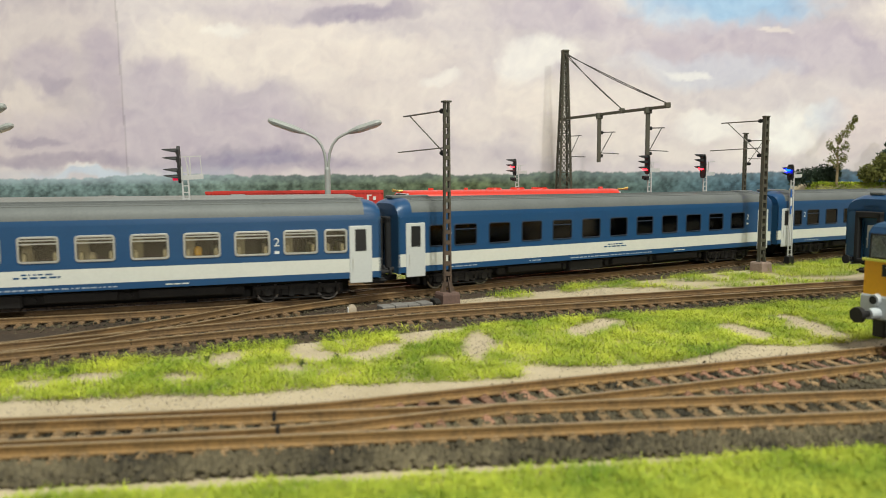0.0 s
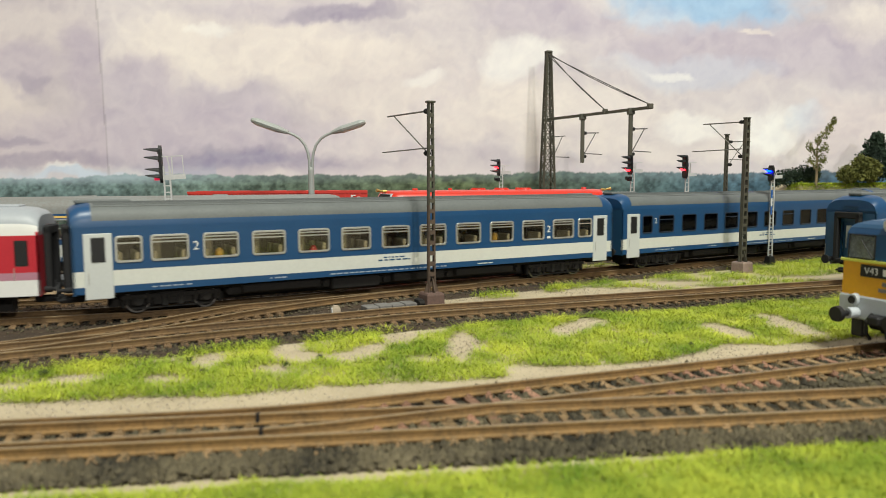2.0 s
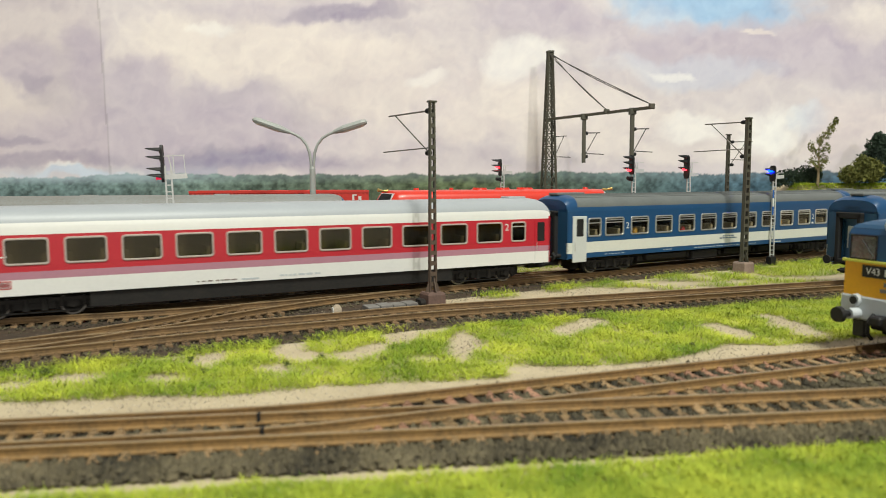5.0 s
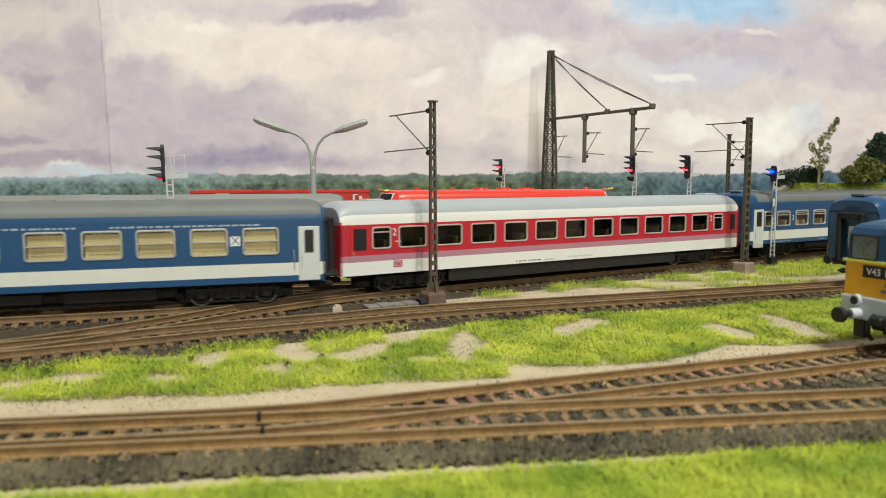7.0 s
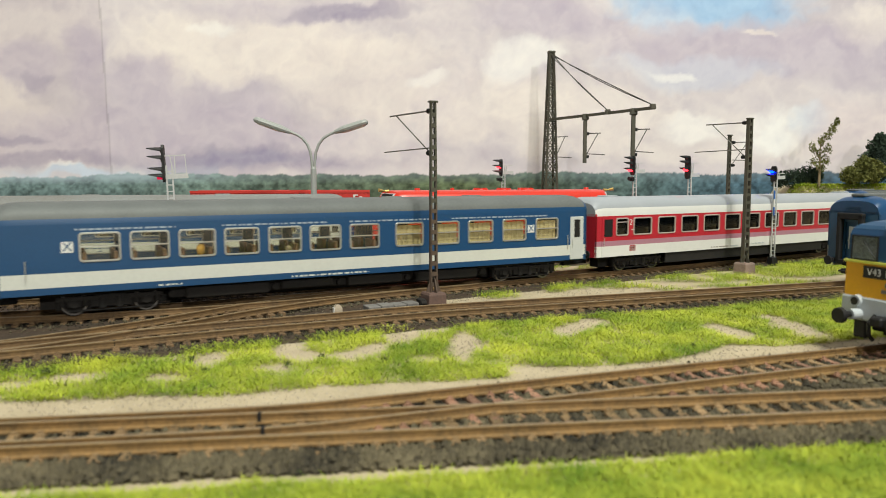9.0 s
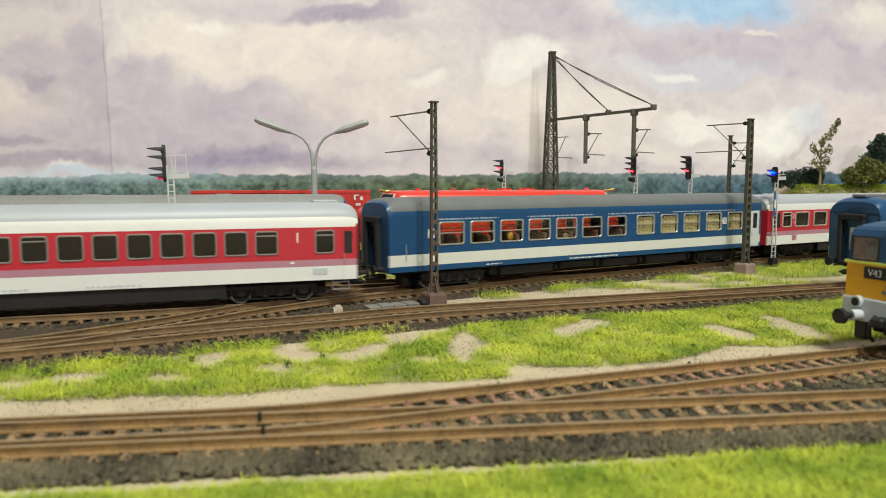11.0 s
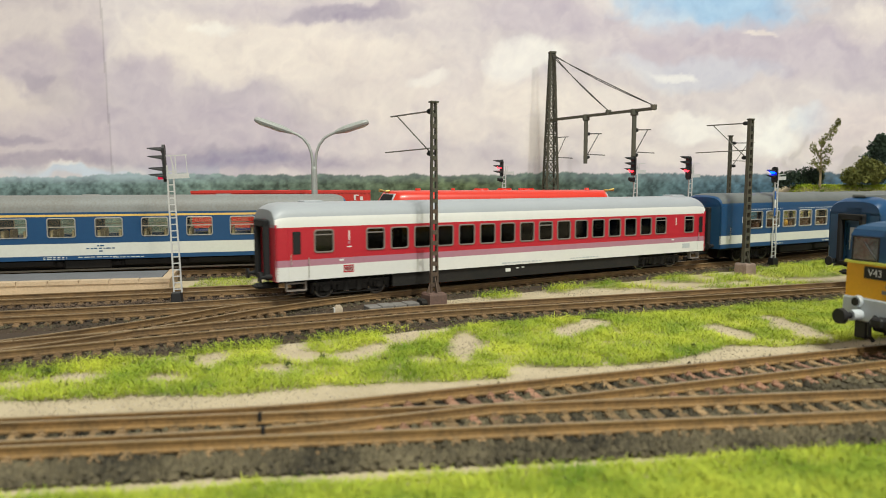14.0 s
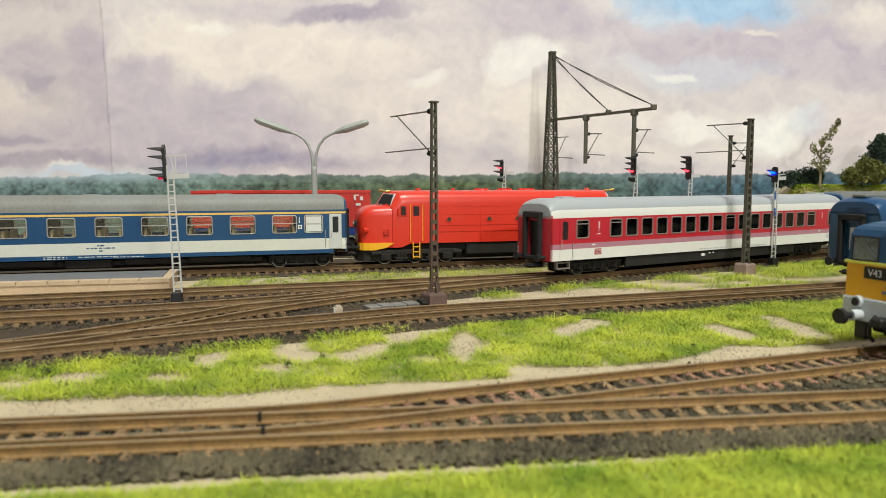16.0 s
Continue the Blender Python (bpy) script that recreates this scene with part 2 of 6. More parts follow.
def main_heading(s):
    """Heading of the train's track: it leaves the yard in a curve, runs straight and bends away behind the bank."""
    yard = YARD_TURN + (MAIN_TURN - YARD_TURN) * np.clip((s + 190) / 120, 0, 1)
    return np.maximum(yard - np.degrees(np.maximum(s - BEND_AT, 0) / BEND_R), 0)


MAIN_S = np.arange(-1500, 1901, STEP)
MAIN_H = main_heading(MAIN_S)
_dx, _dy = np.cos(np.radians(MAIN_H)) * STEP, np.sin(np.radians(MAIN_H)) * STEP
MAIN_X, MAIN_YS = np.cumsum(_dx), np.cumsum(_dy)
MAIN_X, MAIN_YS = MAIN_X - np.interp(0, MAIN_S, MAIN_X), MAIN_YS - np.interp(0, MAIN_S, MAIN_YS) + MAIN_Y


def main_way(s):
    """Point and heading on the train's track, s millimetres from where it crosses x = 0."""
    return Vector((float(np.interp(s, MAIN_S, MAIN_X)), float(np.interp(s, MAIN_S, MAIN_YS)), 0)), float(np.interp(s, MAIN_S, MAIN_H))


def spline(pts, step=6.0):
    """A smooth line through the given points, at even steps."""
    P = [Vector((*p, 0)) for p in pts]
    P = [2 * P[0] - P[1]] + P + [2 * P[-1] - P[-2]]
    out = []
    for i in range(1, len(P) - 2):
        a, b, c, d = P[i - 1:i + 3]
        n = max(2, int((c - b).length / step))
        for k in range(n):
            t = k / n
            out.append(0.5 * (2 * b + (c - a) * t + (2 * a - 5 * b + 4 * c - d) * t * t + (3 * b - a - 3 * c + d) * t ** 3))
    out.append(P[-2])
    return out


def straight(y0, turn, s0, s1):
    a = radians(turn)
    return [(s * math.cos(a), y0 + s * math.sin(a)) for s in (s0, (s0 + s1) / 2, s1)]


WAYS = {
    "main": [main_way(s)[0] for s in np.arange(-1150, 1700, 6.0)],
    "second": spline([(-225, 206), (-190, 224), (-154, 244), (-123, 260), (-88, 279), (-47, 298), (-3, 318.5), (100, 352.7), (300, 417.7), (640, 528.3)]),
    "front": spline(straight(169.0, 6.77, -230, 620)),
    "branch": spline([(-175, 151.5), (-98, 161.2), (-43, 169.6), (-11, 179.5), (47, 200), (130, 228.4), (300, 286.4), (560, 375)]),
    "cross": spline([(-190, 226), (-154, 249), (-118, 286), (-86, 327), (-40, 368), (16, 403)]),
    "platform": spline([(-420, 300), (-300, 327), (-217.5, 350), (-170, 364), (-117, 381), (-60, 398), (-2, 416), (40, 430), (84, 446)]),
    "rear": spline([(-560, 354.0), (-250, 441.7), (0, 512.5), (300, 597.4), (520, 640)]),
    "goods": spline([(-520, 560), (-100, 596), (330, 650)]),
}


def ribbon(pts, ring):
    """A section swept along a line; ring: (offset, height) pairs."""
    bm = bmesh.new()
    rings = []
    for i, p in enumerate(pts):
        d = (pts[min(i + 1, len(pts) - 1)] - pts[max(i - 1, 0)]).normalized()
        n = Vector((-d.y, d.x, 0))
        rings.append([p + n * o + Vector((0, 0, z)) for o, z in ring])
    return loft(bm, rings)


# ---- ground, backdrop, tracks ----
def smooth_noise(x, y, cell, seed):
    """Value noise on arrays, 0 to 1, with waves of about one cell."""
    table = np.random.RandomState(seed).rand(256, 256)
    u, v = x / cell, y / cell
    i, j = np.floor(u).astype(int), np.floor(v).astype(int)
    a, b = u - i, v - j
    a, b = a * a * (3 - 2 * a), b * b * (3 - 2 * b)
    t = lambda p, q: table[p % 256, q % 256]
    return (t(i, j) * (1 - a) + t(i + 1, j) * a) * (1 - b) + (t(i, j + 1) * (1 - a) + t(i + 1, j + 1) * a) * b


def fractal(x, y, cell, seed, octaves=5):
    total, amp, out = 0.0, 1.0, 0.0
    for k in range(octaves):
        out = out + amp * smooth_noise(x, y, cell / 2 ** k, seed + k)
        total, amp = total + amp, amp * 0.55
    return out / total


def sheet(name, X, Z, co, mat, smooth=True, parent=None):
    """A mesh from a regular grid of points (millimetres)."""
    r, c = X.shape
    idx = np.arange(r * c).reshape(r, c)
    quads = np.stack([idx[:-1, :-1], idx[:-1, 1:], idx[1:, 1:], idx[1:, :-1]], -1).reshape(-1, 4)
    me = bpy.data.meshes.new(name)
    me.from_pydata((co.reshape(-1, 3) * MM).tolist(), [], quads.tolist())
    me.materials.append(mat)
    if smooth:
        me.polygons.foreach_set("use_smooth", [True] * len(me.polygons))
    ob = new(name, me)
    if parent:
        ob.parent = parent
    return ob


def hill_height(x, y):
    """The wooded bank before the backdrop."""
    k = np.clip((x - 342) / 36, 0, 1) * np.clip((y - 722) / 26, 0, 1)
    return -5.2 + 56.5 * k * k * (3 - 2 * k) + 2.0 * k * fractal(x, y, 40, 9)


def build_yard():
    """Brown trodden earth between the second track and the platform track."""
    xs = np.arange(-420, 6, 6.0)
    rows = np.linspace(0, 1, 14)
    lo, hi = np.minimum(way_y("second", np.maximum(xs, -225)) - 19, 400), np.maximum(way_y("platform", xs) + 20, way_y("main", xs) + 20)
    X = np.repeat(xs[None], 14, 0)
    Y = lo[None] * (1 - rows[:, None]) + hi[None] * rows[:, None]
    Z = -4.75 + 0.5 * (fractal(X, Y, 20, 43) - 0.5)
    Z[0], Z[-1], Z[:, -1] = -6, -6, -6
    return tagged(sheet("yard_earth", X, Y, np.stack([X, Y, Z], -1), BED_BROWN), "brown trodden earth between yard tracks", "ground", kind="structure")


def build_ground():
    xs = np.concatenate([np.arange(-1300, -300, 40), np.arange(-300, 480, 4), np.arange(480, 2001, 40)]).astype(float)
    ys = np.concatenate([np.arange(-800, 90, 40), np.arange(90, 480, 4), np.arange(480, 841, 10)]).astype(float)
    X, Y = np.meshgrid(xs, ys)
    Z = -5.2 + 0.9 * (fractal(X, Y, 45, 3) - 0.5)
    Z += hill_height(X, Y) + 5.2
    return tagged(sheet("ground", X, Y, np.stack([X, Y, Z], -1), SAND), "sandy beige scenic ground of a model railway", "ground", kind="structure")


def cloud_material():
    m = bpy.data.materials.new("printed_sky")
    m.use_nodes = True
    n, l = m.node_tree.nodes, m.node_tree.links
    b = n["Principled BSDF"]
    b.inputs["Roughness"].default_value = 0.75
    b.inputs["Specular IOR Level"].default_value = 0.2
    att = n.new("ShaderNodeAttribute")
    att.attribute_name = "print"
    l.new(att.outputs["Color"], b.inputs["Base Color"])
    return m


def build_backdrop():
    """A photo backdrop of clouds over a wooded ridge, printed on two sheets of paper."""
    xs = np.concatenate([np.arange(-1000, -560, 20), np.arange(-560, 580, 1.5), np.arange(580, 1500, 20)])
    zs = np.concatenate([np.arange(-10, 40, 5), np.arange(40, 76, 0.8), np.arange(76, 320, 2.0), np.arange(320, 640, 20)])
    X, Z = np.meshgrid(xs, zs)
    wx = X + 42 * (fractal(X, Z, 70, 21) - 0.5) + 14 * (fractal(X, Z, 18, 31) - 0.5)
    wz = Z + 34 * (fractal(X, Z, 60, 41) - 0.5) + 12 * (fractal(X, Z, 16, 51) - 0.5)
    col = np.zeros(X.shape + (3,))
    puff = fractal(X, Z * 1.5, 110, 61, 6)
    wisp = fractal(wx + 300, wz * 1.6, 45, 71, 6)
    col[:] = np.array([0.64, 0.59, 0.64])
    col += 0.34 * (puff - 0.5)[..., None] * np.array([1.0, 0.95, 0.78])
    # cloud masses: centre x, z, half widths, colour, weight
    for cx, cz, rx, rz, c, w in CLOUDS:
        d = ((wx - cx) / rx) ** 2 + ((wz - cz) / rz) ** 2
        k = np.clip((1.45 - d + 1.3 * (wisp - 0.5)) / 1.25, 0, 1)
        k = (w * k * k * (3 - 2 * k))[..., None]
        col = col * (1 - k) + np.array(c) * k
    # billows: creased folds in two sizes, lilac in the hollows
    fold = np.abs(fractal(wx, wz * 1.4, 38, 77, 5) - 0.5) * 0.65 + np.abs(fractal(wx + 90, wz * 1.3, 15, 78, 5) - 0.5) * 0.35
    col += (0.42 * (0.15 - fold) + 0.12 * (wisp - 0.5))[..., None] * np.array([1.0, 1.0, 0.72])
    # the second sheet of paper is a little darker
    seam = -370.0
    edge = seam - 5.0 * (Z - 60) / 190
    col[X < edge] *= np.array([0.94, 0.925, 0.935])
    col[np.abs(X - edge) < 0.9] *= 0.80
    # pale haze and the wooded ridge
    haze = np.exp(-((Z - 67) / 7.0) ** 2)[..., None] * np.where(X < -250, 0.25, 0.42)[..., None]
    tint = np.where((X < -250)[..., None], np.array([0.55, 0.66, 0.80]), np.array([0.72, 0.66, 0.70]))
    col = col * (1 - haze) + tint * haze
    spire = np.abs(((X + 9 * fractal(X, 0 * X, 9, 83)) / 3.4) % 1.0 - 0.5) * 2
    ridge = 66.5 + 6.0 * (fractal(X, 0 * X, 60, 81) - 0.5) + 5.0 * (fractal(X, 0 * X, 8, 82) - 0.5) + 1.6 * (spire - 0.5) * fractal(X, 0 * X, 25, 84) - 2.0 * np.clip((-X - 330) / 150, 0, 1)
    far = np.clip(np.abs(X - 20) / 420, 0, 1)[..., None]
    side = np.where((X < 0)[..., None], np.array([0.150, 0.225, 0.235]), np.array([0.070, 0.150, 0.250]))
    tree = np.array([0.125, 0.165, 0.085]) * (1 - far) + side * far
    dots = 0.6 * fractal(X, Z * 1.2, 7.0, 91, 3) + 0.4 * fractal(X, Z * 1.1, 3.2, 92, 3)
    low = np.clip((66 - Z) / 22, 0, 1)[..., None]
    wood = tree * (0.40 + 1.1 * np.clip((dots - 0.30) * 2.2, 0, 1))[..., None] * (1.1 - 0.2 * low)
    lit = fractal(X, Z, 70, 95)[..., None]
    wood = wood * (0.65 + 0.7 * lit)
    mist = np.clip((Z - 54) / 9, 0, 1)[..., None] * (0.30 + 0.42 * np.clip((-X - 210) / 150, 0, 1) * (0.5 + fractal(X, Z * 2.0, 30, 97, 4)))[..., None]
    pale = np.clip((-X - 180) / 160, 0, 1)[..., None]
    wood = wood * (1 - mist) + (np.array([0.27, 0.34, 0.39]) * (1 - pale) + np.array([0.42, 0.53, 0.62]) * pale) * mist
    k = np.clip((ridge - Z) / 1.5, 0, 1)[..., None]
    col = np.clip(col * (1 - k) + wood * k, 0.01, 0.95)
    ob = sheet("backdrop", X, Z, np.stack([X, 0 * X + 800 + 0.0 * Z, Z], -1), cloud_material())
    a = ob.data.color_attributes.new("print", "FLOAT_COLOR", "POINT")
    a.data.foreach_set("color", np.concatenate([col.reshape(-1, 3), np.ones((col.shape[0] * col.shape[1], 1))], 1).ravel())
    return tagged(ob, "printed photo backdrop of mauve clouds above a wooded ridge", "backdrop", kind="structure")


WARM_CLOUD, WHITE_CLOUD, LILAC, DUSK, DEEP_DUSK = (0.82, 0.755, 0.735), (0.92, 0.91, 0.91), (0.535, 0.480, 0.585), (0.385, 0.345, 0.465), (0.29, 0.27, 0.42)
CLEAR_BLUE, PALE_BLUE, PINK = (0.37, 0.57, 0.83), (0.62, 0.71, 0.86), (0.77, 0.67, 0.69)
CLOUDS = [(-225, 204, 154, 38, WARM_CLOUD, 0.75), (-85, 166, 105, 45, WARM_CLOUD, 0.6), (-460, 223, 77, 35, WARM_CLOUD, 0.35), (-451, 185, 33, 29, LILAC, 0.75),
           (-440, 169, 18, 8, DUSK, 0.55), (-473, 141, 45, 23, WARM_CLOUD, 0.6), (-393, 188, 25, 43, LILAC, 0.9), (-332, 165, 47, 35, LILAC, 0.85),
           (-244, 149, 63, 21, LILAC, 0.75), (-228, 156, 28, 9, DUSK, 0.3), (-308, 112, 203, 38, LILAC, 0.85), (-212, 81, 147, 18, DUSK, 0.95),
           (-225, 83, 70, 9, DEEP_DUSK, 0.7), (-479, 109, 35, 6, DUSK, 0.75), (-460, 83, 98, 11, DUSK, 0.75)]
CLOUDS += [(-416, 65, 70, 8, PALE_BLUE, 0.95), (-432, 71, 23, 4, WHITE_CLOUD, 0.6), (-180, 241, 105, 16, LILAC, 0.55), (-110, 237, 66, 11, DUSK, 0.95),
           (-247, 223, 31, 7, WHITE_CLOUD, 0.5), (-20, 162, 23, 9, WHITE_CLOUD, 0.5), (137, 233, 112, 23, LILAC, 0.75), (296, 256, 110, 34, CLEAR_BLUE, 0.95),
           (239, 236, 35, 18, PALE_BLUE, 0.6), (86, 190, 46, 23, WHITE_CLOUD, 0.65), (61, 134, 91, 42, WARM_CLOUD, 0.55), (156, 131, 91, 42, WARM_CLOUD, 0.6),
           (328, 201, 147, 36, LILAC, 0.9), (277, 179, 98, 18, PALE_BLUE, 0.35)]
CLOUDS += [(250, 176, 26, 5, WHITE_CLOUD, 0.6), (302, 102, 182, 35, WARM_CLOUD, 0.5), (274, 116, 36, 21, WHITE_CLOUD, 0.6), (367, 110, 43, 28, WHITE_CLOUD, 0.95),
           (412, 123, 23, 19, PALE_BLUE, 0.55), (455, 191, 84, 38, LILAC, 0.65), (478, 226, 49, 26, WARM_CLOUD, 0.5), (462, 112, 63, 42, PINK, 0.6),
           (341, 223, 18, 4, WARM_CLOUD, 0.7)]


def sleeper_mesh(seedling, mat, length=30.0):
    rnd = random.Random(seedling)
    bm = bmesh.new()
    box(bm, -1.35, 1.35, -length / 2, length / 2, -5.2, -3.0, 0.18)
    for s in (-1, 1):
        box(bm, -1.1, 1.1, s * 8.25 - 2.0, s * 8.25 + 2.0, -3.1, -2.6, 0.15)
        for e in (-1, 1):
            box(bm, -0.6, 0.6, s * 8.25 + e * 1.2 - 0.32, s * 8.25 + e * 1.2 + 0.32, -2.7, -2.0, 0.12)
    for v in bm.verts:
        v.co += Vector((rnd.uniform(-.1, .1), rnd.uniform(-.25, .25), rnd.uniform(-.06, .06)))
    return finish(bm, "sleeper", mat)


RAIL_RING = [(-1.05, -2.7), (1.05, -2.7), (1.05, -2.3), (0.30, -1.95), (0.30, -0.85), (0.55, -0.55), (0.55, -0.06), (0.40, 0.0), (-0.40, 0.0), (-0.55, -0.06), (-0.55, -0.55), (-0.30, -0.85), (-0.30, -1.95), (-1.05, -2.3)]
TRACK_THINGS = {}


def build_track(key, label, drop=0.0, bed=None, bed_from=-9e9, back=23.0, rails=None, fore=23.0):
    pts = WAYS[key]
    root = new("track_" + key)
    tagged(root, label, "track", kind="structure")
    TRACK_THINGS[key] = root
    for s in (-1, 1):
        ring = [(o + s * 8.25, z - drop) for o, z in RAIL_RING]
        bm = ribbon(pts, ring)
        for f in bm.faces:
            if f.calc_center_median().z > -0.08 - drop and len(f.verts) == 4:
                f.material_index = 1
        part("rail", bm, rails or [RAIL_YARD, RAIL_YARD_TOP], root)
    bed = bed or BED
    some = [p for p in pts if p.x >= bed_from]
    if len(some) > 2:
        part("ballast_bed", ribbon(some, [(-fore, -6.2), (5.5 - fore, -3.9 - drop), (back - 5.5, -3.9 - drop), (back, -6.2)]), bed, root)
    return root


def lay_sleepers(key, x0, x1, mats, spacing=6.1, wide=30.0, skip=None):
    """Sleepers along a track, each one a piece of its own."""
    pts, root = WAYS[key], TRACK_THINGS[key]
    kinds = [sleeper_mesh(7 * i + len(key), mats[i % len(mats)], wide) for i in range(4)]
    gone, want, count = 0.0, 0.0, 0
    rnd = random.Random(key)
    for a, b in zip(pts[:-1], pts[1:]):
        step = (b - a).length
        while want <= gone + step and step > 0:
            p = a + (b - a) * ((want - gone) / step)
            want += spacing
            if x0 <= p.x <= x1 and not (skip and skip(p)) and count < 300:
                ob = new("sleeper", kinds[rnd.randrange(4)])
                ob.parent = root
                d = b - a
                ob.location = (p.x * MM, p.y * MM, 0)
                ob.rotation_euler = (0, 0, math.atan2(d.y, d.x) + rnd.uniform(-.015, .015))
                count += 1
        gone += step


def stones(name, pts, size, mat, label, seed):
    """A heap of small angular stones, joined."""
    rs = np.random.RandomState(seed)
    n = len(pts)
    octa = np.array([(1, 0, 0), (-1, 0, 0), (0, 1, 0), (0, -1, 0), (0, 0, 1), (0, 0, -1)], float)
    faces = np.array([(0, 2, 4), (2, 1, 4), (1, 3, 4), (3, 0, 4), (2, 0, 5), (1, 2, 5), (3, 1, 5), (0, 3, 5)])
    sc = size * (0.55 + 0.9 * rs.rand(n, 1, 1)) * (0.7 + 0.6 * rs.rand(n, 1, 3))
    v = octa[None] * sc + rs.uniform(-.25, .25, (n, 6, 3)) * size
    a = rs.rand(n) * 6.28
    c, s = np.cos(a)[:, None], np.sin(a)[:, None]
    v = np.stack([v[..., 0] * c - v[..., 1] * s, v[..., 0] * s + v[..., 1] * c, v[..., 2]], -1) + pts[:, None, :]
    me = bpy.data.meshes.new(name)
    me.from_pydata((v.reshape(-1, 3) * MM).tolist(), [], (faces[None] + 6 * np.arange(n)[:, None, None]).reshape(-1, 3).tolist())
    me.materials.append(mat)
    return tagged(new(name, me), label, "gravel", kind="stuff")


def along(key, x0, x1, n, lo, hi, seed, z=-3.6):
    """n random points beside a track, between two offsets from its centre line."""
    rs = np.random.RandomState(seed)
    P = np.array([(p.x, p.y) for p in WAYS[key]])
    D = np.gradient(P, axis=0)
    D /= np.linalg.norm(D, axis=1)[:, None]
    ok = np.where((P[:, 0] >= x0) & (P[:, 0] <= x1))[0]
    i = rs.choice(ok, n)
    o = rs.uniform(lo, hi, n)
    q = P[i] + D[i] * rs.uniform(-3, 3, (n, 1)) + np.stack([-D[i, 1], D[i, 0]], -1) * o[:, None]
    h = z - 0.42 * np.clip(np.abs(o) - 17, 0, 6) + rs.uniform(-.3, .35, n)
    return np.concatenate([q, h[:, None]], 1)


def way_y(key, x):
    P = WAYS[key]
    return np.interp(x, [p.x for p in P], [p.y for p in P])


# bare sand among the grass: centre x, y, half widths
BARE = [(-105, 252, 12, 5), (-81, 244, 5, 9), (-57, 263, 5.5, 13), (-48, 247, 5, 6.5), (-56, 234, 6, 4.5), (-33, 248, 5.5, 6.5), (-26, 262, 5.5, 9), (-16, 281, 7.5, 9.5), (-5, 296, 7, 8), (-7, 245, 5.5, 3.2), (-116, 222, 8, 3.3),
        (-87, 222, 8, 3.3), (-131, 214, 5, 2.4), (8, 263, 6, 23), (51, 290, 7.5, 10), (59, 300, 6, 8), (67, 309, 6, 7.5), (119, 286, 6, 10), (116, 298, 5, 6), (147, 301, 9.5, 8), (149, 316, 4, 9), (149, 284, 7, 5), (27, 231, 5.5, 5.5)]
# the mat's lower and upper borders and the front strip's border: x, y
MAT_LOW = [(-125, 196), (-111, 198), (-95, 199), (-90, 203), (-75, 202), (-66, 201), (-48, 207), (-32, 212), (-15, 214), (0, 216), (12, 218), (21, 221), (24, 230), (33, 234), (60, 235), (82, 244), (96, 254), (109, 265), (127, 262), (157, 272)]
MAT_TOP = [(-154, 243), (-131, 247), (-119, 251), (-96, 260), (-93, 270), (-67, 272), (-57, 276), (-52, 289), (-25, 298), (0, 294), (16, 309), (56, 322), (84, 331), (113, 336), (146, 352), (199, 371)]
MAT_FRONT = [(-87, 136), (-72, 139), (-55, 140), (-37, 144), (-22, 144), (0, 148), (32, 152), (105, 165)]
TUFTS = [(29, 383, 11, 10), (63, 402, 8, 9), (72, 410, 10, 7), (105, 416, 22, 9), (98, 428, 9, 6), (150, 452, 14, 8), (186, 462, 16, 9), (150, 438, 26, 4), (232, 466, 24, 15), (215, 500, 20, 12), (262, 500, 24, 20),
         (295, 548, 30, 30), (330, 540, 40, 28), (250, 530, 12, 8), (300, 500, 30, 20), (186, 446, 18, 9), (168, 436, 12, 6), (240, 470, 26, 14), (226, 490, 22, 12), (262, 522, 24, 18), (173, 414, 22, 7), (215, 430, 24, 9), (134, 402, 14, 4)]


def inside(x, y, blobs, rough, seed, grow=0.0):
    w = fractal(x, y, 14, seed, 3)
    hit = np.zeros_like(x)
    for cx, cy, rx, ry in blobs:
        d = ((x - cx) / (rx + grow)) ** 2 + ((y - cy + grow) / (ry + 2 * grow)) ** 2
        hit = np.maximum(hit, (d < 0.9 + rough * (w - 0.5) * 2))
    return hit > 0


def border(rows, x):
    """Height of a border line at x, carried on straight past its ends."""
    px, py = np.array(rows, float).T
    lead, tail = (py[3] - py[0]) / (px[3] - px[0]), (py[-1] - py[-4]) / (px[-1] - px[-4])
    return np.interp(x, px, py) + lead * np.minimum(x - px[0], 0) + tail * np.maximum(x - px[-1], 0)


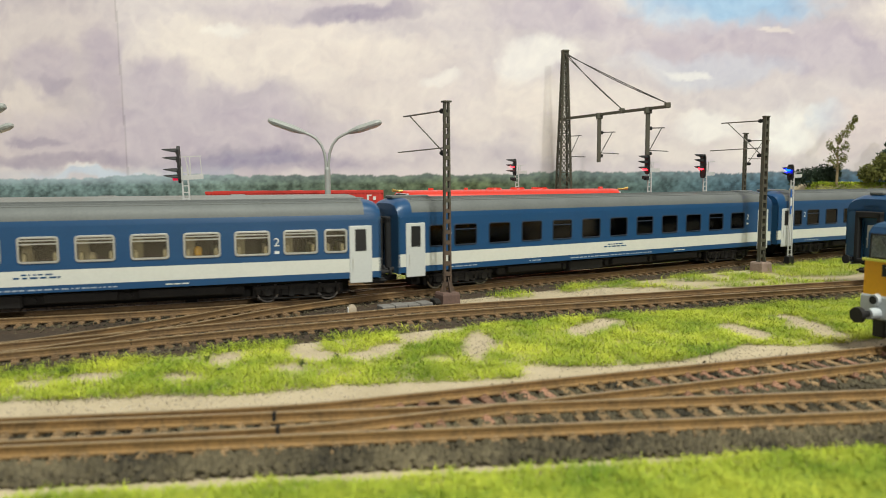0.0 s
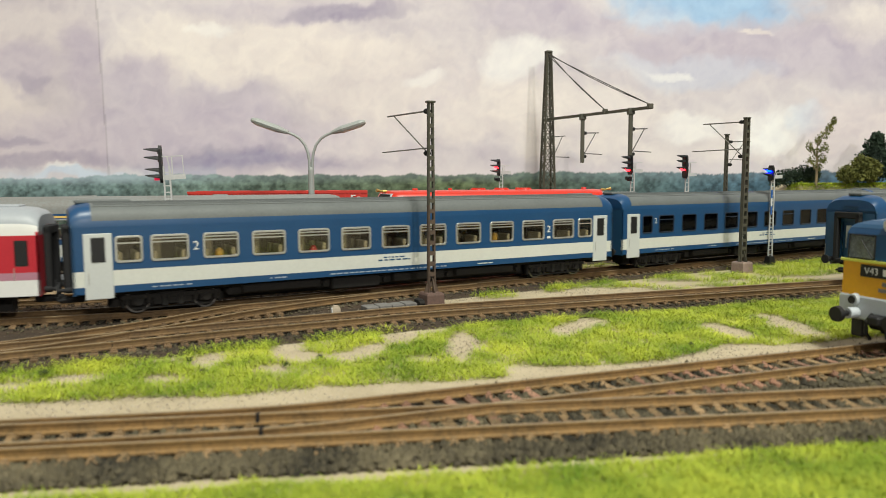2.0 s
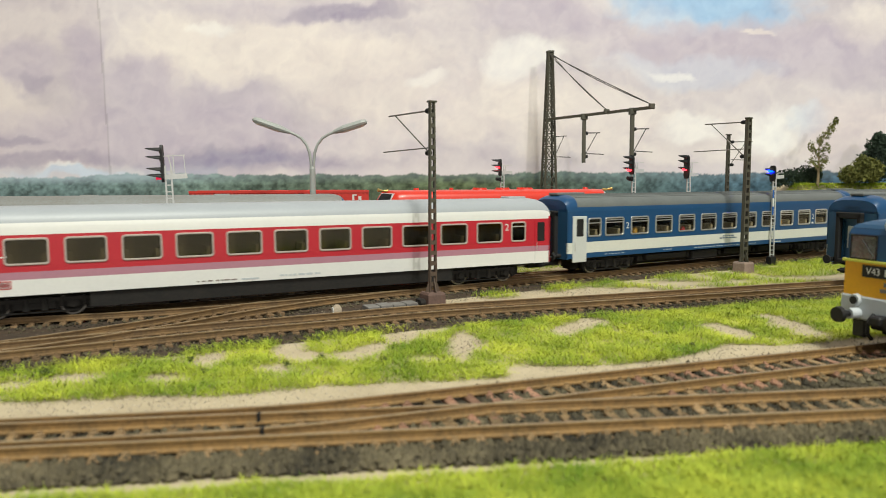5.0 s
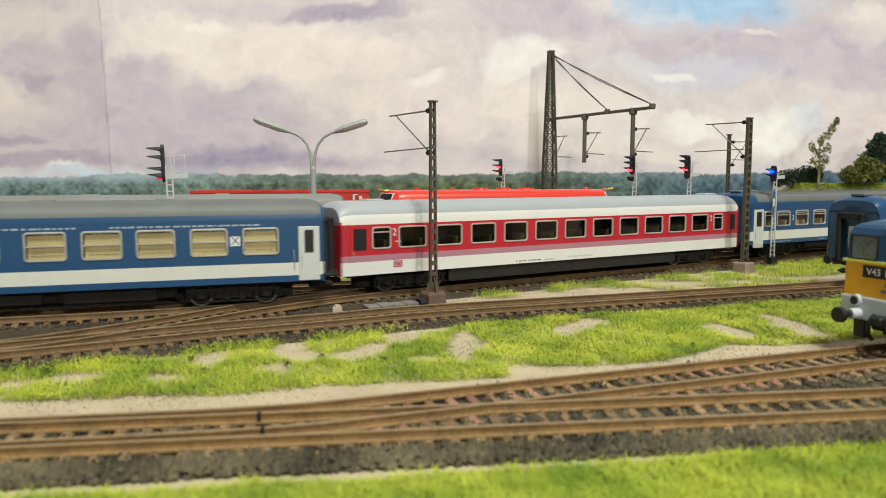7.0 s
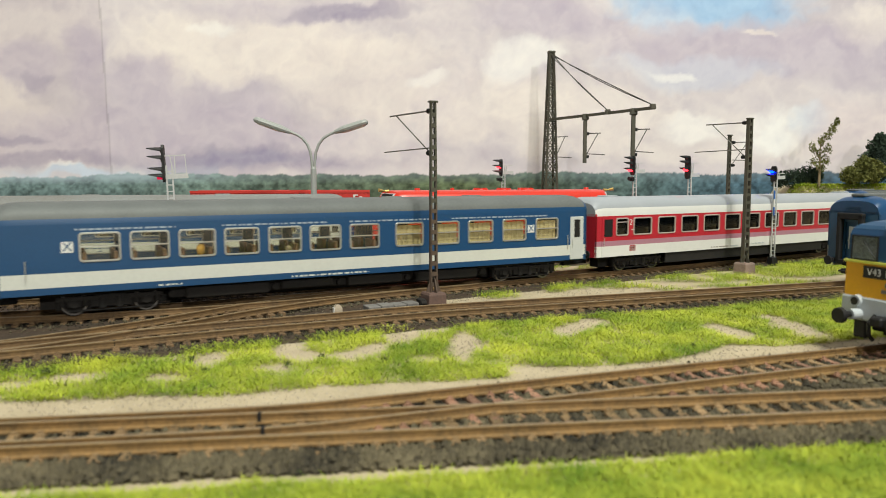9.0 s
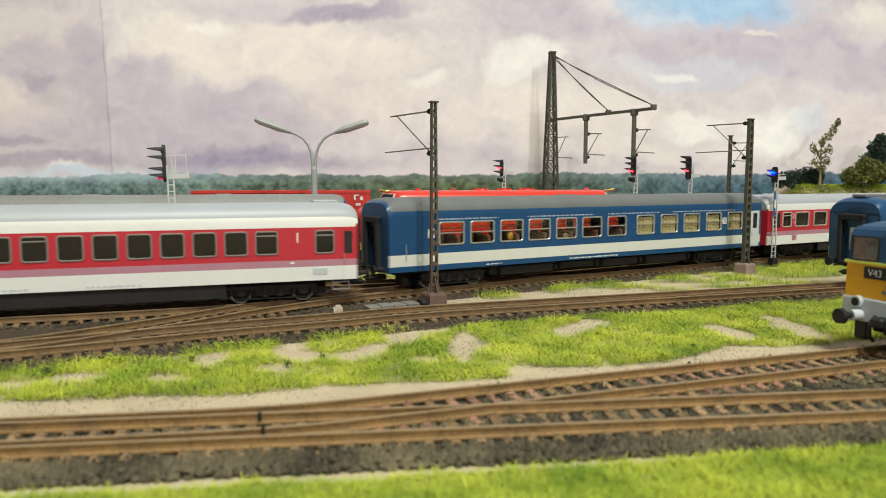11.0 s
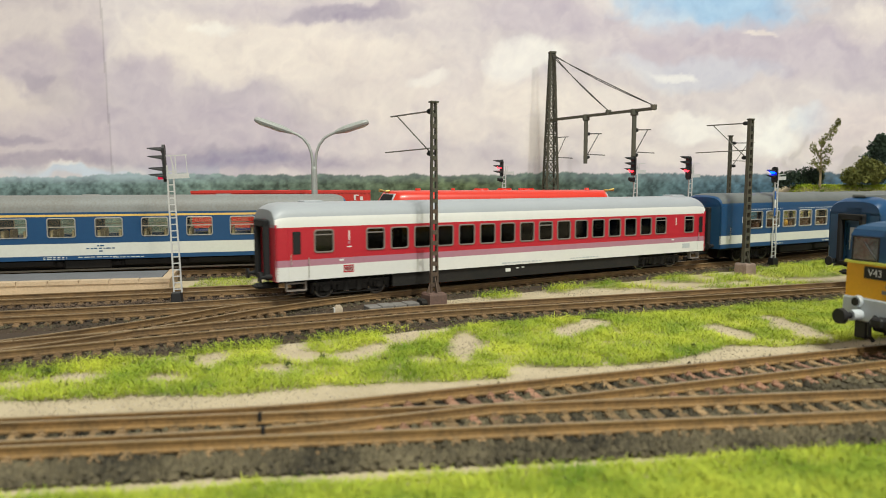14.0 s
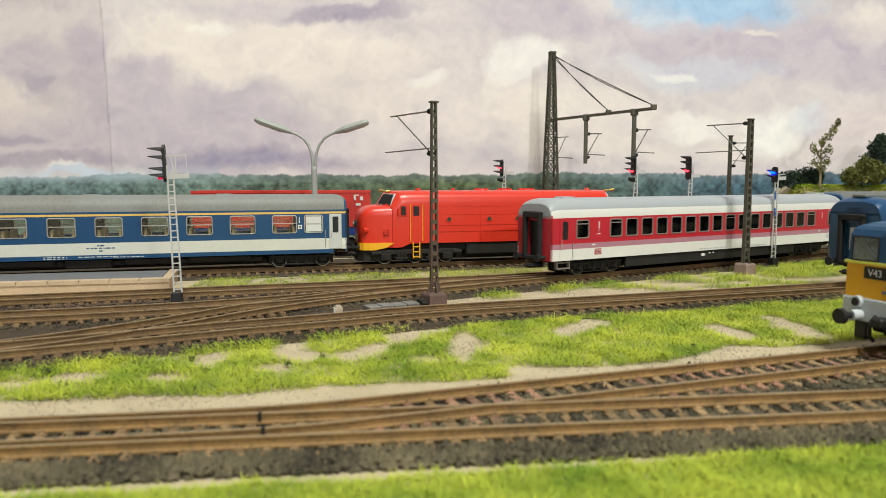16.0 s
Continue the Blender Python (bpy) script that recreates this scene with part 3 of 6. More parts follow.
def grass(name, x, y, z, tall, seed, label, lean=1.4, width=0.21, mat=None):
    """Long fibres, bent over and lying across one another in clumps, joined into one mat."""
    rs = np.random.RandomState(seed)
    n = len(x)
    clump = fractal(x, y, 9, seed + 50, 3)
    h = tall * (0.45 + 0.65 * rs.rand(n)) * (0.65 + 0.7 * clump)
    a = rs.rand(n) * 6.283
    first = lean * (0.10 + 0.75 * rs.rand(n))
    bow = np.minimum(first + 0.25 + 0.75 * rs.rand(n), 2.0)
    dx, dy = np.cos(a), np.sin(a)
    wx, wy = -dy * width * 0.5, dx * width * 0.5
    base = np.stack([x, y, z + 0.30 * tall * rs.rand(n) * clump], -1)
    mid = base + np.stack([dx * h * (0.15 + np.sin(first)) * 0.5, dy * h * (0.15 + np.sin(first)) * 0.5, h * np.cos(first) * 0.30], -1)
    tip = mid + np.stack([dx * h * np.sin(bow) * 0.6, dy * h * np.sin(bow) * 0.6, h * np.cos(bow) * 0.36], -1)
    w = np.stack([wx, wy, 0 * wx], -1)
    v = np.stack([base - w, base + w, mid + w * 0.8, mid - w * 0.8, tip], 1)
    k = 5 * np.arange(n)[:, None]
    q = (k + np.array([[0, 1, 2, 3]])).tolist() + (k + np.array([[3, 2, 4]])).tolist()
    me = bpy.data.meshes.new(name)
    me.from_pydata((v.reshape(-1, 3) * MM).tolist(), [], q)
    me.materials.append(mat or GRASS)
    return tagged(new(name, me), label, "grass", kind="stuff")


def build_grass():
    rs = np.random.RandomState(5)
    # the wide strip between the two running lines
    n = 380000
    x, y = rs.uniform(-190, 230, n), rs.uniform(170, 400, n)
    ragged = 5 * (fractal(x, y, 9, 13, 3) - 0.5)
    ok = (y < border(MAT_TOP, x) - 3 + ragged) & (y > border(MAT_LOW, x) + 0.7 * ragged) & (y < way_y("second", x) - 16)
    ok &= ~inside(x + rs.normal(0, 1.0, n), y + rs.normal(0, 1.6, n), BARE, 0.8, 17, 1.6) & (fractal(x, y, 8, 19, 3) > 0.16 + 0.26 * rs.rand(n))
    grass("grass", x[ok], y[ok], 0 * x[ok] - 5.4, 5.0, 6, "bright yellow-green static grass in uneven mats on sand")
    # the strip before the front track
    xs, rows = np.arange(-140, 221, 4.0), np.linspace(0, 1, 12)
    X, hi = np.repeat(xs[None], 12, 0), border(MAT_FRONT, xs) - 5.0
    Y = 70 * (1 - rows[:, None]) + hi[None] * rows[:, None]
    Z = -4.7 + 0.6 * (fractal(X, Y, 10, 45) - 0.5)
    Z[-1] = -6
    tagged(sheet("grass_mat", X, Y, np.stack([X, Y, Z], -1), GRASS_BASE), "matted green turf under the front grass", "ground", kind="structure")
    n = 230000
    x, y = rs.uniform(-130, 200, n), rs.uniform(80, 190, n)
    ok = y < border(MAT_FRONT, x) - 2.2 + 2.4 * (fractal(x, y, 8, 23, 3) - 0.5)
    grass("grass", x[ok], y[ok], 0 * x[ok] - 5.2, 3.9, 7, "dense yellow-green static grass along the front edge")
    # tufts between the second track and the train's track
    n = 150000
    x, y = rs.uniform(-10, 400, n), rs.uniform(340, 620, n)
    ok = inside(x + rs.normal(0, 1.2, n), y + rs.normal(0, 1.6, n), TUFTS, 0.7, 27) & (y > way_y("second", x) + 19) & (y < way_y("main", x) - 23)
    grass("grass", x[ok], y[ok], 0 * x[ok] - 5.4, 7.6, 8, "green grass tufts between two tracks")
    # behind the platform track
    n = 80000
    x, y = rs.uniform(-150, 220, n), rs.uniform(380, 580, n)
    ok = (y > np.maximum(way_y("platform", x), way_y("main", x) - 12) + 22) & (y < way_y("rear", x) - 22) & (fractal(x, y, 26, 33, 3) > 0.36)
    ok &= ~((x > 84) & (y < way_y("main", x) + 24))
    grass("grass", x[ok], y[ok], 0 * x[ok] - 5.2, 4.4, 9, "olive grass strip before the rear track", mat=GRASS_DULL)
    # top of the bank under the trees
    n = 30000
    x, y = rs.uniform(338, 620, n), rs.uniform(714, 765, n)
    grass("grass", x, y, hill_height(x, y) - 0.6, 5.0, 10, "green grass on the bank below the trees", width=0.7)


build_ground()
build_backdrop()
build_yard()
build_track("main", "brown weathered main track on dark ballast", bed=BED_BROWN)
build_track("second", "brown weathered second track on dark ballast", 0.04, bed=BED_BROWN)
build_track("front", "rusty front track with light brown sleepers", 0.02, fore=21.0, rails=[RAIL, RAIL_TOP])
build_track("branch", "rusty track branching off in a turnout", 0.10, bed_from=-45, rails=[RAIL, RAIL_TOP])
build_track("cross", "rusty crossover rails between two tracks", 0.16, bed_from=900)
build_track("platform", "brown platform track on gravel", 0.08, bed=BED_BROWN)
build_track("rear", "rear siding track on dark ballast", 0.0, back=75.0)
build_track("goods", "goods siding at the back", 0.0)


# ---- coaches ----
def ring_mesh(w, h, t, deep, mat, bars=()):
    """A window frame with rounded look: four rails and the given cross bars (heights 0 to 1)."""
    bm = bmesh.new()

    def corner(hx, hz, r, y):
        return [(sx * (hx - r) + r * math.cos(q), y, sz * (hz - r) + r * math.sin(q)) for sx, sz, q0 in ((1, 1, 0), (-1, 1, 90), (-1, -1, 180), (1, -1, 270)) for q in [radians(q0 + k * 22.5) for k in range(5)]]
    o, i = (w / 2 + 0.45, h / 2 + 0.45), (w / 2 + 0.2 - t, h / 2 + 0.2 - t)
    loft(bm, [corner(*o, 1.55, -deep * 0.6), corner(o[0] - 0.2, o[1] - 0.2, 1.4, -deep), corner(i[0] + 0.15, i[1] + 0.15, 1.1, -deep), corner(*i, 1.0, -deep * 0.6), corner(*i, 1.0, deep * 0.6), corner(i[0] + 0.15, i[1] + 0.15, 1.1, deep),
              corner(o[0] - 0.2, o[1] - 0.2, 1.4, deep), corner(*o, 1.55, deep * 0.6), corner(*o, 1.55, -deep * 0.6)], caps=False)
    for b in bars:
        box(bm, -w / 2 + t * 0.5, w / 2 - t * 0.5, -deep * 0.8, deep * 0.8, -h / 2 + b * h - 0.28, -h / 2 + b * h + 0.28)
    return finish(bm, "window_frame", mat)


def pane_mesh(w, h, mat):
    bm = bmesh.new()
    box(bm, -w / 2 + 0.3, w / 2 - 0.3, -0.12, 0.12, -h / 2 + 0.3, h / 2 - 0.3)
    return finish(bm, "pane", mat)


MESHES = {}


def shared(key, make):
    if key not in MESHES:
        MESHES[key] = make()
    return MESHES[key]


def wheelset_mesh():
    bm = bmesh.new()
    tube(bm, (0, -9.5, 0), (0, 9.5, 0), 0.9, seg=8)
    for s in (-1, 1):
        tube(bm, (0, s * 7.2, 0), (0, s * 7.6, 0), 6.0, seg=24, mat=0)
        tube(bm, (0, s * 7.6, 0), (0, s * 9.6, 0), 5.3, seg=24, mat=1)
        tube(bm, (0, s * 9.6, 0), (0, s * 9.75, 0), 4.5, seg=24, mat=0)
        for k in range(6):
            a = k * math.pi / 3
            box(bm, 1.2, 4.0, s * 9.8 - 0.1, s * 9.8 + 0.1, -0.5, 0.5, 0, 0, Matrix.Rotation(a, 4, "Y"))
    return finish(bm, "wheelset", [UNDER, STEEL])


def bogie_mesh():
    bm = bmesh.new()
    for s in (-1, 1):
        y = s * 11.2
        box(bm, -21, 21, y - 0.7, y + 0.7, 6.2, 8.2, 0.3)
        box(bm, -8, 8, y - 0.9, y + 0.9, 3.4, 6.4, 0.3)
        for x in (-14.4, 14.4):
            box(bm, x - 2.8, x + 2.8, y - 1.0, y + 1.0, 3.6, 7.0, 0.4)
            tube(bm, (x, y + s * 0.9, 5.3), (x, y + s * 1.8, 5.3), 1.7, seg=10)
            for e in (-4.4, 4.4):
                tube(bm, (x + e, y, 4.2), (x + e, y, 8.2), 1.2, seg=8)
        for x in (-3.4, 3.4):
            tube(bm, (x, y + s * 0.5, 3.0), (x, y + s * 0.5, 8.0), 1.5, seg=8)
        for x in (-20.5, -8.6, 8.6, 20.5):
            box(bm, x - 0.7, x + 0.7, y - s * 2 - 1.2, y - s * 2 + 1.2, 2.5, 8.0, 0.2)
        box(bm, -17, 17, y + s * 0.6 - 0.25, y + s * 0.6 + 0.25, 1.9, 2.5)
    box(bm, -6, 6, -11, 11, 6.5, 9.5, 0.4)
    box(bm, -19, 19, -6.4, 6.4, 2.2, 8.4, 0.4)
    return finish(bm, "bogie_frame", UNDER)


WHEELS = []


def add_bogies(root, centres, moving):
    for cx in centres:
        b = part("bogie", shared("bogie", bogie_mesh), None, root, "black bogie with springs and axle boxes", at=(cx, 0, 0))
        for dx in (-14.4, 14.4):
            w = part("wheelset", shared("wheelset", wheelset_mesh), None, b, at=(dx, 0, 5.35))
            if moving:
                WHEELS.append((w, dx))


def buffers(root, x, sign, z=12.2):
    for y in (-10, 10):
        bm = bmesh.new()
        tube(bm, (x - sign * 2, y, z), (x + sign * 3.2, y, z), 1.25, seg=12)
        tube(bm, (x + sign * 3.2, y, z), (x + sign * 5.4, y, z), 0.8, seg=10)
        tube(bm, (x + sign * 5.4, y, z), (x + sign * 6.2, y, z), 2.5, seg=16)
        part("buffer", bm, RUBBER, root)
    bm = bmesh.new()
    box(bm, x - 6, x + sign * 5, -2.2, 2.2, 5.5, 8.2, 0.4) if sign > 0 else box(bm, x - 5, x + 6, -2.2, 2.2, 5.5, 8.2, 0.4)
    box(bm, min(x, x + sign * 6), max(x, x + sign * 6), -3.0, 3.0, 6.4, 7.4, 0.3)
    part("coupler", bm, RUBBER, root)


def roof_mesh(HL, hw, zg, top, mats, edge, blue_ends, end=6.5):
    """A vaulted roof, its ends drawn down; edge: height up to which the second material goes."""
    bm = bmesh.new()
    rings = []
    stops = [(-HL, 0.72), (-HL + 1.5, 0.86), (-HL + 4, 0.95), (-HL + 8, 1.0), (HL - 8, 1.0), (HL - 4, 0.95), (HL - 1.5, 0.86), (HL, 0.72)]
    for x, k in stops:
        ring = []
        for i in range(21):
            a = math.pi * i / 20
            c, s = math.cos(a), math.sin(a)
            y = hw * (abs(c) ** 0.62) * (1 if c >= 0 else -1) * (0.90 + 0.10 * min(1, k * 1.05))
            z = zg + (top - zg) * (s ** 0.72) * (1 if s > 0.5 else 1) * (k if s > 0.3 else 0.5 + 0.5 * k)
            ring.append((x, y, z))
        rings.append(ring)
    loft(bm, rings, caps=True, closed=True)
    for f in bm.faces:
        if f.calc_center_median().z < edge:
            f.material_index = 1
        elif blue_ends and abs(f.calc_center_median().x) > HL - end:
            f.material_index = 1
    me = finish(bm, "roof", mats, smooth=True)
    me.set_sharp_from_angle(angle=radians(32))
    return me


def side_mesh(HL, y, bands, wins, wz, mats, ends):
    """One side wall made of horizontal bands, pierced by windows: bands (z0, z1, material), wins (centre, width)."""
    bm = bmesh.new()
    y0, y1 = min(y, y * 0.955), max(y, y * 0.955)
    for z0, z1, k in bands:
        cuts = sorted({z0, z1, *[z for z in wz if z0 < z < z1]})
        for a, b in zip(cuts[:-1], cuts[1:]):
            lift = ends if b <= 13.2 else 0
            x = -HL + lift
            if wz[0] <= a and b <= wz[1]:
                for c, w in sorted(wins):
                    box(bm, x, c - w / 2, y0, y1, a, b, 0, k)
                    x = c + w / 2
            box(bm, x, HL - lift, y0, y1, a, b, 0, k)
    return finish(bm, "side_wall", mats)


def small_print(root, x0, x1, y, z, mat, seed, h=0.55):
    """Lines of writing too small to read, as plain bars."""
    rnd = random.Random(seed)
    bm = bmesh.new()
    x = x0
    while x < x1:
        w = rnd.uniform(0.8, 3.2)
        box(bm, x, min(x + w, x1), y - 0.05, y + 0.05, z, z + h)
        x += w + rnd.uniform(0.4, 1.2)
    part("marking", bm, mat, root)


def coach(name, spec, label, at, turn, moving=False):
    """A passenger coach of the model train; its origin lies on the rail head under its middle."""
    root = thing(name, at, turn, label, "coach")
    HL, hw = spec.get("half", 148.5), 16.2
    zb, zg, top = spec.get("floor", 10.6), spec["gutter"], spec.get("top", 48.8)
    wz, wins = spec["wz"], spec["wins"]
    mats = spec["mats"]
    holes = [(c, w) for c, w, *_ in wins]
    for s in (-1, 1):
        part("side_wall", side_mesh(HL, s * hw, spec["bands"], holes, wz, mats, spec.get("lift", 9)), None, root)
    part("roof", roof_mesh(HL, hw, zg, top, spec["roof"], spec.get("edge", 0), spec["mats"][0] is BLUE, spec.get("roof_end", 6.5)), None, root)
    if spec.get("ribs"):
        rib = shared(("rib", HL), lambda: finish(box(bmesh.new(), -HL + 9, HL - 9, -0.16, 0.16, -0.5, 0.22), "roof_rib", ROOF_GREY))
        for i in range(-7, 8):
            y = i * 1.75
            part("roof_rib", rib, None, root, at=(0, y, zg + (top - zg) * (max(0.0, 1 - (abs(y) / hw) ** (2 / 0.62)) ** 0.36)))
    # end walls with gangway bellows
    for s in (-1, 1):
        bm = bmesh.new()
        for y0, y1 in ((-hw, -5), (5, hw)):
            box(bm, min(s * HL, s * (HL - 1)), max(s * HL, s * (HL - 1)), y0, y1, 10.2, zg + 1.5, 0)
        box(bm, min(s * HL, s * (HL - 1)), max(s * HL, s * (HL - 1)), -5, 5, 34, zg + 4)
        part("end_wall", bm, spec["end"], root)
        bm = bmesh.new()
        for y0, y1, z0, z1 in ((-8.4, -5.4, 11.5, 38.4), (5.4, 8.4, 11.5, 38.4), (-8.4, 8.4, 35.6, 39.2), (-8.4, 8.4, 10.5, 13)):
            box(bm, min(s * HL, s * (HL + 2.8)), max(s * HL, s * (HL + 2.8)), y0, y1, z0, z1, 0.5)
        part("gangway_bellows", bm, RUBBER, root, "black rubber gangway bellows")
        bm = bmesh.new()
        box(bm, min(s * (HL - 2), s * (HL - 1.2)), max(s * (HL - 2), s * (HL - 1.2)), -5, 5, 11, 34)
        end_door = part("end_door", bm, spec.get("end_door", spec["end"]), root)
        if spec.get("end_pane"):
            bm = bmesh.new()
            box(bm, min(s * (HL - 1.3), s * (HL - 1.0)), max(s * (HL - 1.3), s * (HL - 1.0)), -3.2, 3.2, 19.0, 31.5, 0.1)
            part("pane", bm, FROSTED, end_door)
            bm = bmesh.new()
            tube(bm, (s * (HL - 0.6), -3.6, 17.5), (s * (HL - 0.6), 3.0, 24.0), 0.4, seg=6)
            part("handrail", bm, SILVER, end_door)
        buffers(root, s * HL, s)
    # windows
    dark = spec.get("dark", False)
    h = wz[1] - wz[0]
    for i, (c, w, *bars) in enumerate(wins):
        fm = shared(("frame", name, w, tuple(bars)), lambda: ring_mesh(w, h, spec.get("rim", 0.75), 0.55, spec["frame"], bars))
        pm = shared(("pane", dark, w, h), lambda: pane_mesh(w, h, GLASS_DARK if dark is True else GLASS_MED if dark else GLASS))
        for s in (-1, 1):
            f = part("window", fm, None, root, at=(c, s * (hw - 0.15), (wz[0] + wz[1]) / 2))
            p = part("pane", pm, None, f, at=(0, -s * 0.25, 0))
            p.visible_shadow = False
    # doors
    for c, w, mat, z0, z1, pw in spec["doors"]:
        for s in (-1, 1):
            bm = bmesh.new()
            if isinstance(mat, list):
                for k, (a, b, m) in enumerate(mat):
                    box(bm, c - w / 2, c + w / 2, s * hw - 0.3, s * hw + 0.3, a, b, 0, k)
                d = part("door", bm, [m for *_, m in mat], root)
            else:
                box(bm, c - w / 2, c + w / 2, s * hw - 0.35, s * hw + 0.35, z0, z1, 0.25)
                d = part("door", bm, mat, root)
            bm = bmesh.new()
            box(bm, c - pw / 2, c + pw / 2, s * (hw + 0.30) - 0.15, s * (hw + 0.30) + 0.15, z1 - 12.3, z1 - 1.6, 0.3)
            part("door_window", bm, BLACK, d)
            bm = bmesh.new()
            tube(bm, (c - w * 0.36, s * (hw + 0.7), z0 + 7), (c - w * 0.36, s * (hw + 0.7), z0 + 12), 0.18, seg=6)
            part("handrail", bm, SILVER, d)
    for c, w in spec.get("steps", ()):
        for s in (-1, 1):
            bm = bmesh.new()
            for z, o in ((8.6, 0.0), (5.2, 0.4)):
                box(bm, c - w / 2, c + w / 2, s * (hw - 2.6 + o) - 1.6, s * (hw - 2.6 + o) + 1.6, z, z + 0.6)
            for e in (-1, 1):
                box(bm, c + e * w / 2 - 0.25, c + e * w / 2 + 0.25, s * (hw - 2.2) - 1.2, s * (hw - 2.2) + 1.2, 5.2, 10.6)
            part("step", bm, spec.get("step_mat", BLACK), root)
    # floor, seats, seated figures and curtains behind the glass
    bm = bmesh.new()
    box(bm, -HL + 1.2, HL - 1.2, -hw + 0.9, hw - 0.9, 10.8, 11.6)
    part("floor_pan", bm, UNDER, root)
    for c, w, *_ in wins:
        if w > 9 or spec.get("small_seats"):
            sm = shared(("seats", name, w), lambda: seats_mesh(w, spec["seat"], hw))
            part("seats", sm, None, root, at=(c, 0, 0))
    if spec.get("corridor"):
        bm = bmesh.new()
        box(bm, -HL + 12, HL - 12, 3.6, 4.4, 11.6, 37)
        for c, w, *_ in wins:
            if w > 11:
                box(bm, c - 11.2, c - 10.6, -hw + 2, 3.6, 11.6, 36)
                box(bm, c - 7.4, c - 3.2, -hw + 5.0, -hw + 5.6, 20.0, 33.0, 0, 1)
        part("corridor_wall", bm, [PARTITION, SEAT], root)
    for c in spec.get("curtains", ()):
        bm = bmesh.new()
        for k in range(9):
            box(bm, c - 7 + k * 1.55, c - 5.5 + k * 1.55, -hw + 1.3 + 0.3 * (k % 2), -hw + 1.7 + 0.3 * (k % 2), 22.5, wz[1] - 1.2)
        for z in (26, 29.5):
            box(bm, c - 7, c + 7, -hw + 1.1, -hw + 1.4, z, z + 0.35)
        part("curtain", bm, CURTAIN, root, "pleated beige curtain")
    # miniature passengers, reduced to plain egg-shaped bodies
    for c, z, mat in spec.get("figures", ()):
        bm = bmesh.new()
        bmesh.ops.create_icosphere(bm, subdivisions=2, radius=1.0)
        for v in bm.verts:
            v.co = Vector((c + v.co.x * 1.9, -hw + 4.2 + v.co.y * 1.5, z + v.co.z * (3.4 if v.co.z < 0 else 2.4)))
        part("seated_figure", bm, mat, root)
    # underframe
    bm = bmesh.new()
    box(bm, -HL + 6, HL - 6, -11, 11, 8.6, 10.8)
    box(bm, -HL + 14, HL - 14, -3.6, 3.6, 2.4, 9.0)
    box(bm, -84, 84, -9.5, 9.5, 4.4, 9.0, 0.5)
    rnd = random.Random(name)
    for x0, x1 in spec.get("tanks", ((-78, -40), (-34, -8), (0, 30), (38, 76))):
        box(bm, x0, x1, -13.2, 13.2, rnd.uniform(3.6, 5.6), 9.2, 0.6)
    for x in (-84, -37, -4, 34, 80):
        tube(bm, (x, -12, 6.5), (x, 12, 6.5), 1.5, seg=10)
    part("underframe", bm, UNDER, root, "weathered black underframe with boxes")
    if spec.get("skirt"):
        for s in (-1, 1):
            bm = bmesh.new()
            box(bm, -88, 88, s * 14.6 - 0.5, s * 14.6 + 0.5, 3.6, 10.6)
            skirt = part("skirt", bm, UNDER, root)
            for c, z, w, h in spec.get("skirt_marks", ()) if s < 0 else ():
                bm = bmesh.new()
                box(bm, c - w / 2, c + w / 2, s * 15.2 - 0.12, s * 15.2 + 0.12, z - h / 2, z + h / 2, 0.1)
                part("valve_plate", bm, WHITE, skirt)
    add_bogies(root, (-109, 109), moving)
    # lettering
    y = -hw - 0.06
    for text, c, z, size, mat in spec.get("text", ()):
        words(text, size, mat, root, pose(c, y - 0.12, z, 90, 0, 0))
    for c, z, w, h, mat in spec.get("plates", ()):
        bm = bmesh.new()
        box(bm, c - w / 2, c + w / 2, y - 0.06, y + 0.06, z - h / 2, z + h / 2)
        part("marking", bm, mat, root)
    for x0, x1, z, mat, h in spec.get("print", ()):
        small_print(root, x0, x1, y, z, mat, int(x0 * 7 + z), h)
    for c, z0, z1 in spec.get("bars", ()):
        bm = bmesh.new()
        tube(bm, (c, -hw - 0.6, z0), (c, -hw - 0.6, z1), 0.22, seg=6)
        for z in (z0 + 0.3, z1 - 0.3):
            tube(bm, (c, -hw - 0.7, z), (c, -hw + 0.2, z), 0.2, seg=6)
        part("handrail", bm, SILVER, root)
    for c, w, z in spec.get("vents", ()):
        bm = bmesh.new()
        box(bm, c - w / 2, c + w / 2, -4.5, 4.5, top - 0.6, z, 0.5)
        part("roof_vent", bm, spec["roof"][0], root)
    return root


def seats_mesh(w, mat, hw):
    bm = bmesh.new()
    for s in (-1, 1):
        for e in (-1, 1):
            x = e * (w / 2 - 1.6)
            box(bm, x - 0.9, x + 0.9, min(s * 3.2, s * (hw - 1.8)), max(s * 3.2, s * (hw - 1.8)), 12, 27.5, 0.5)
            box(bm, x - e * 4.6 - 1.8, x - e * 4.6 + 3.6 if e < 0 else x - 0.8, min(s * 3.2, s * (hw - 1.8)), max(s * 3.2, s * (hw - 1.8)), 12, 19.5, 0.4)
    return finish(bm, "seats", mat)


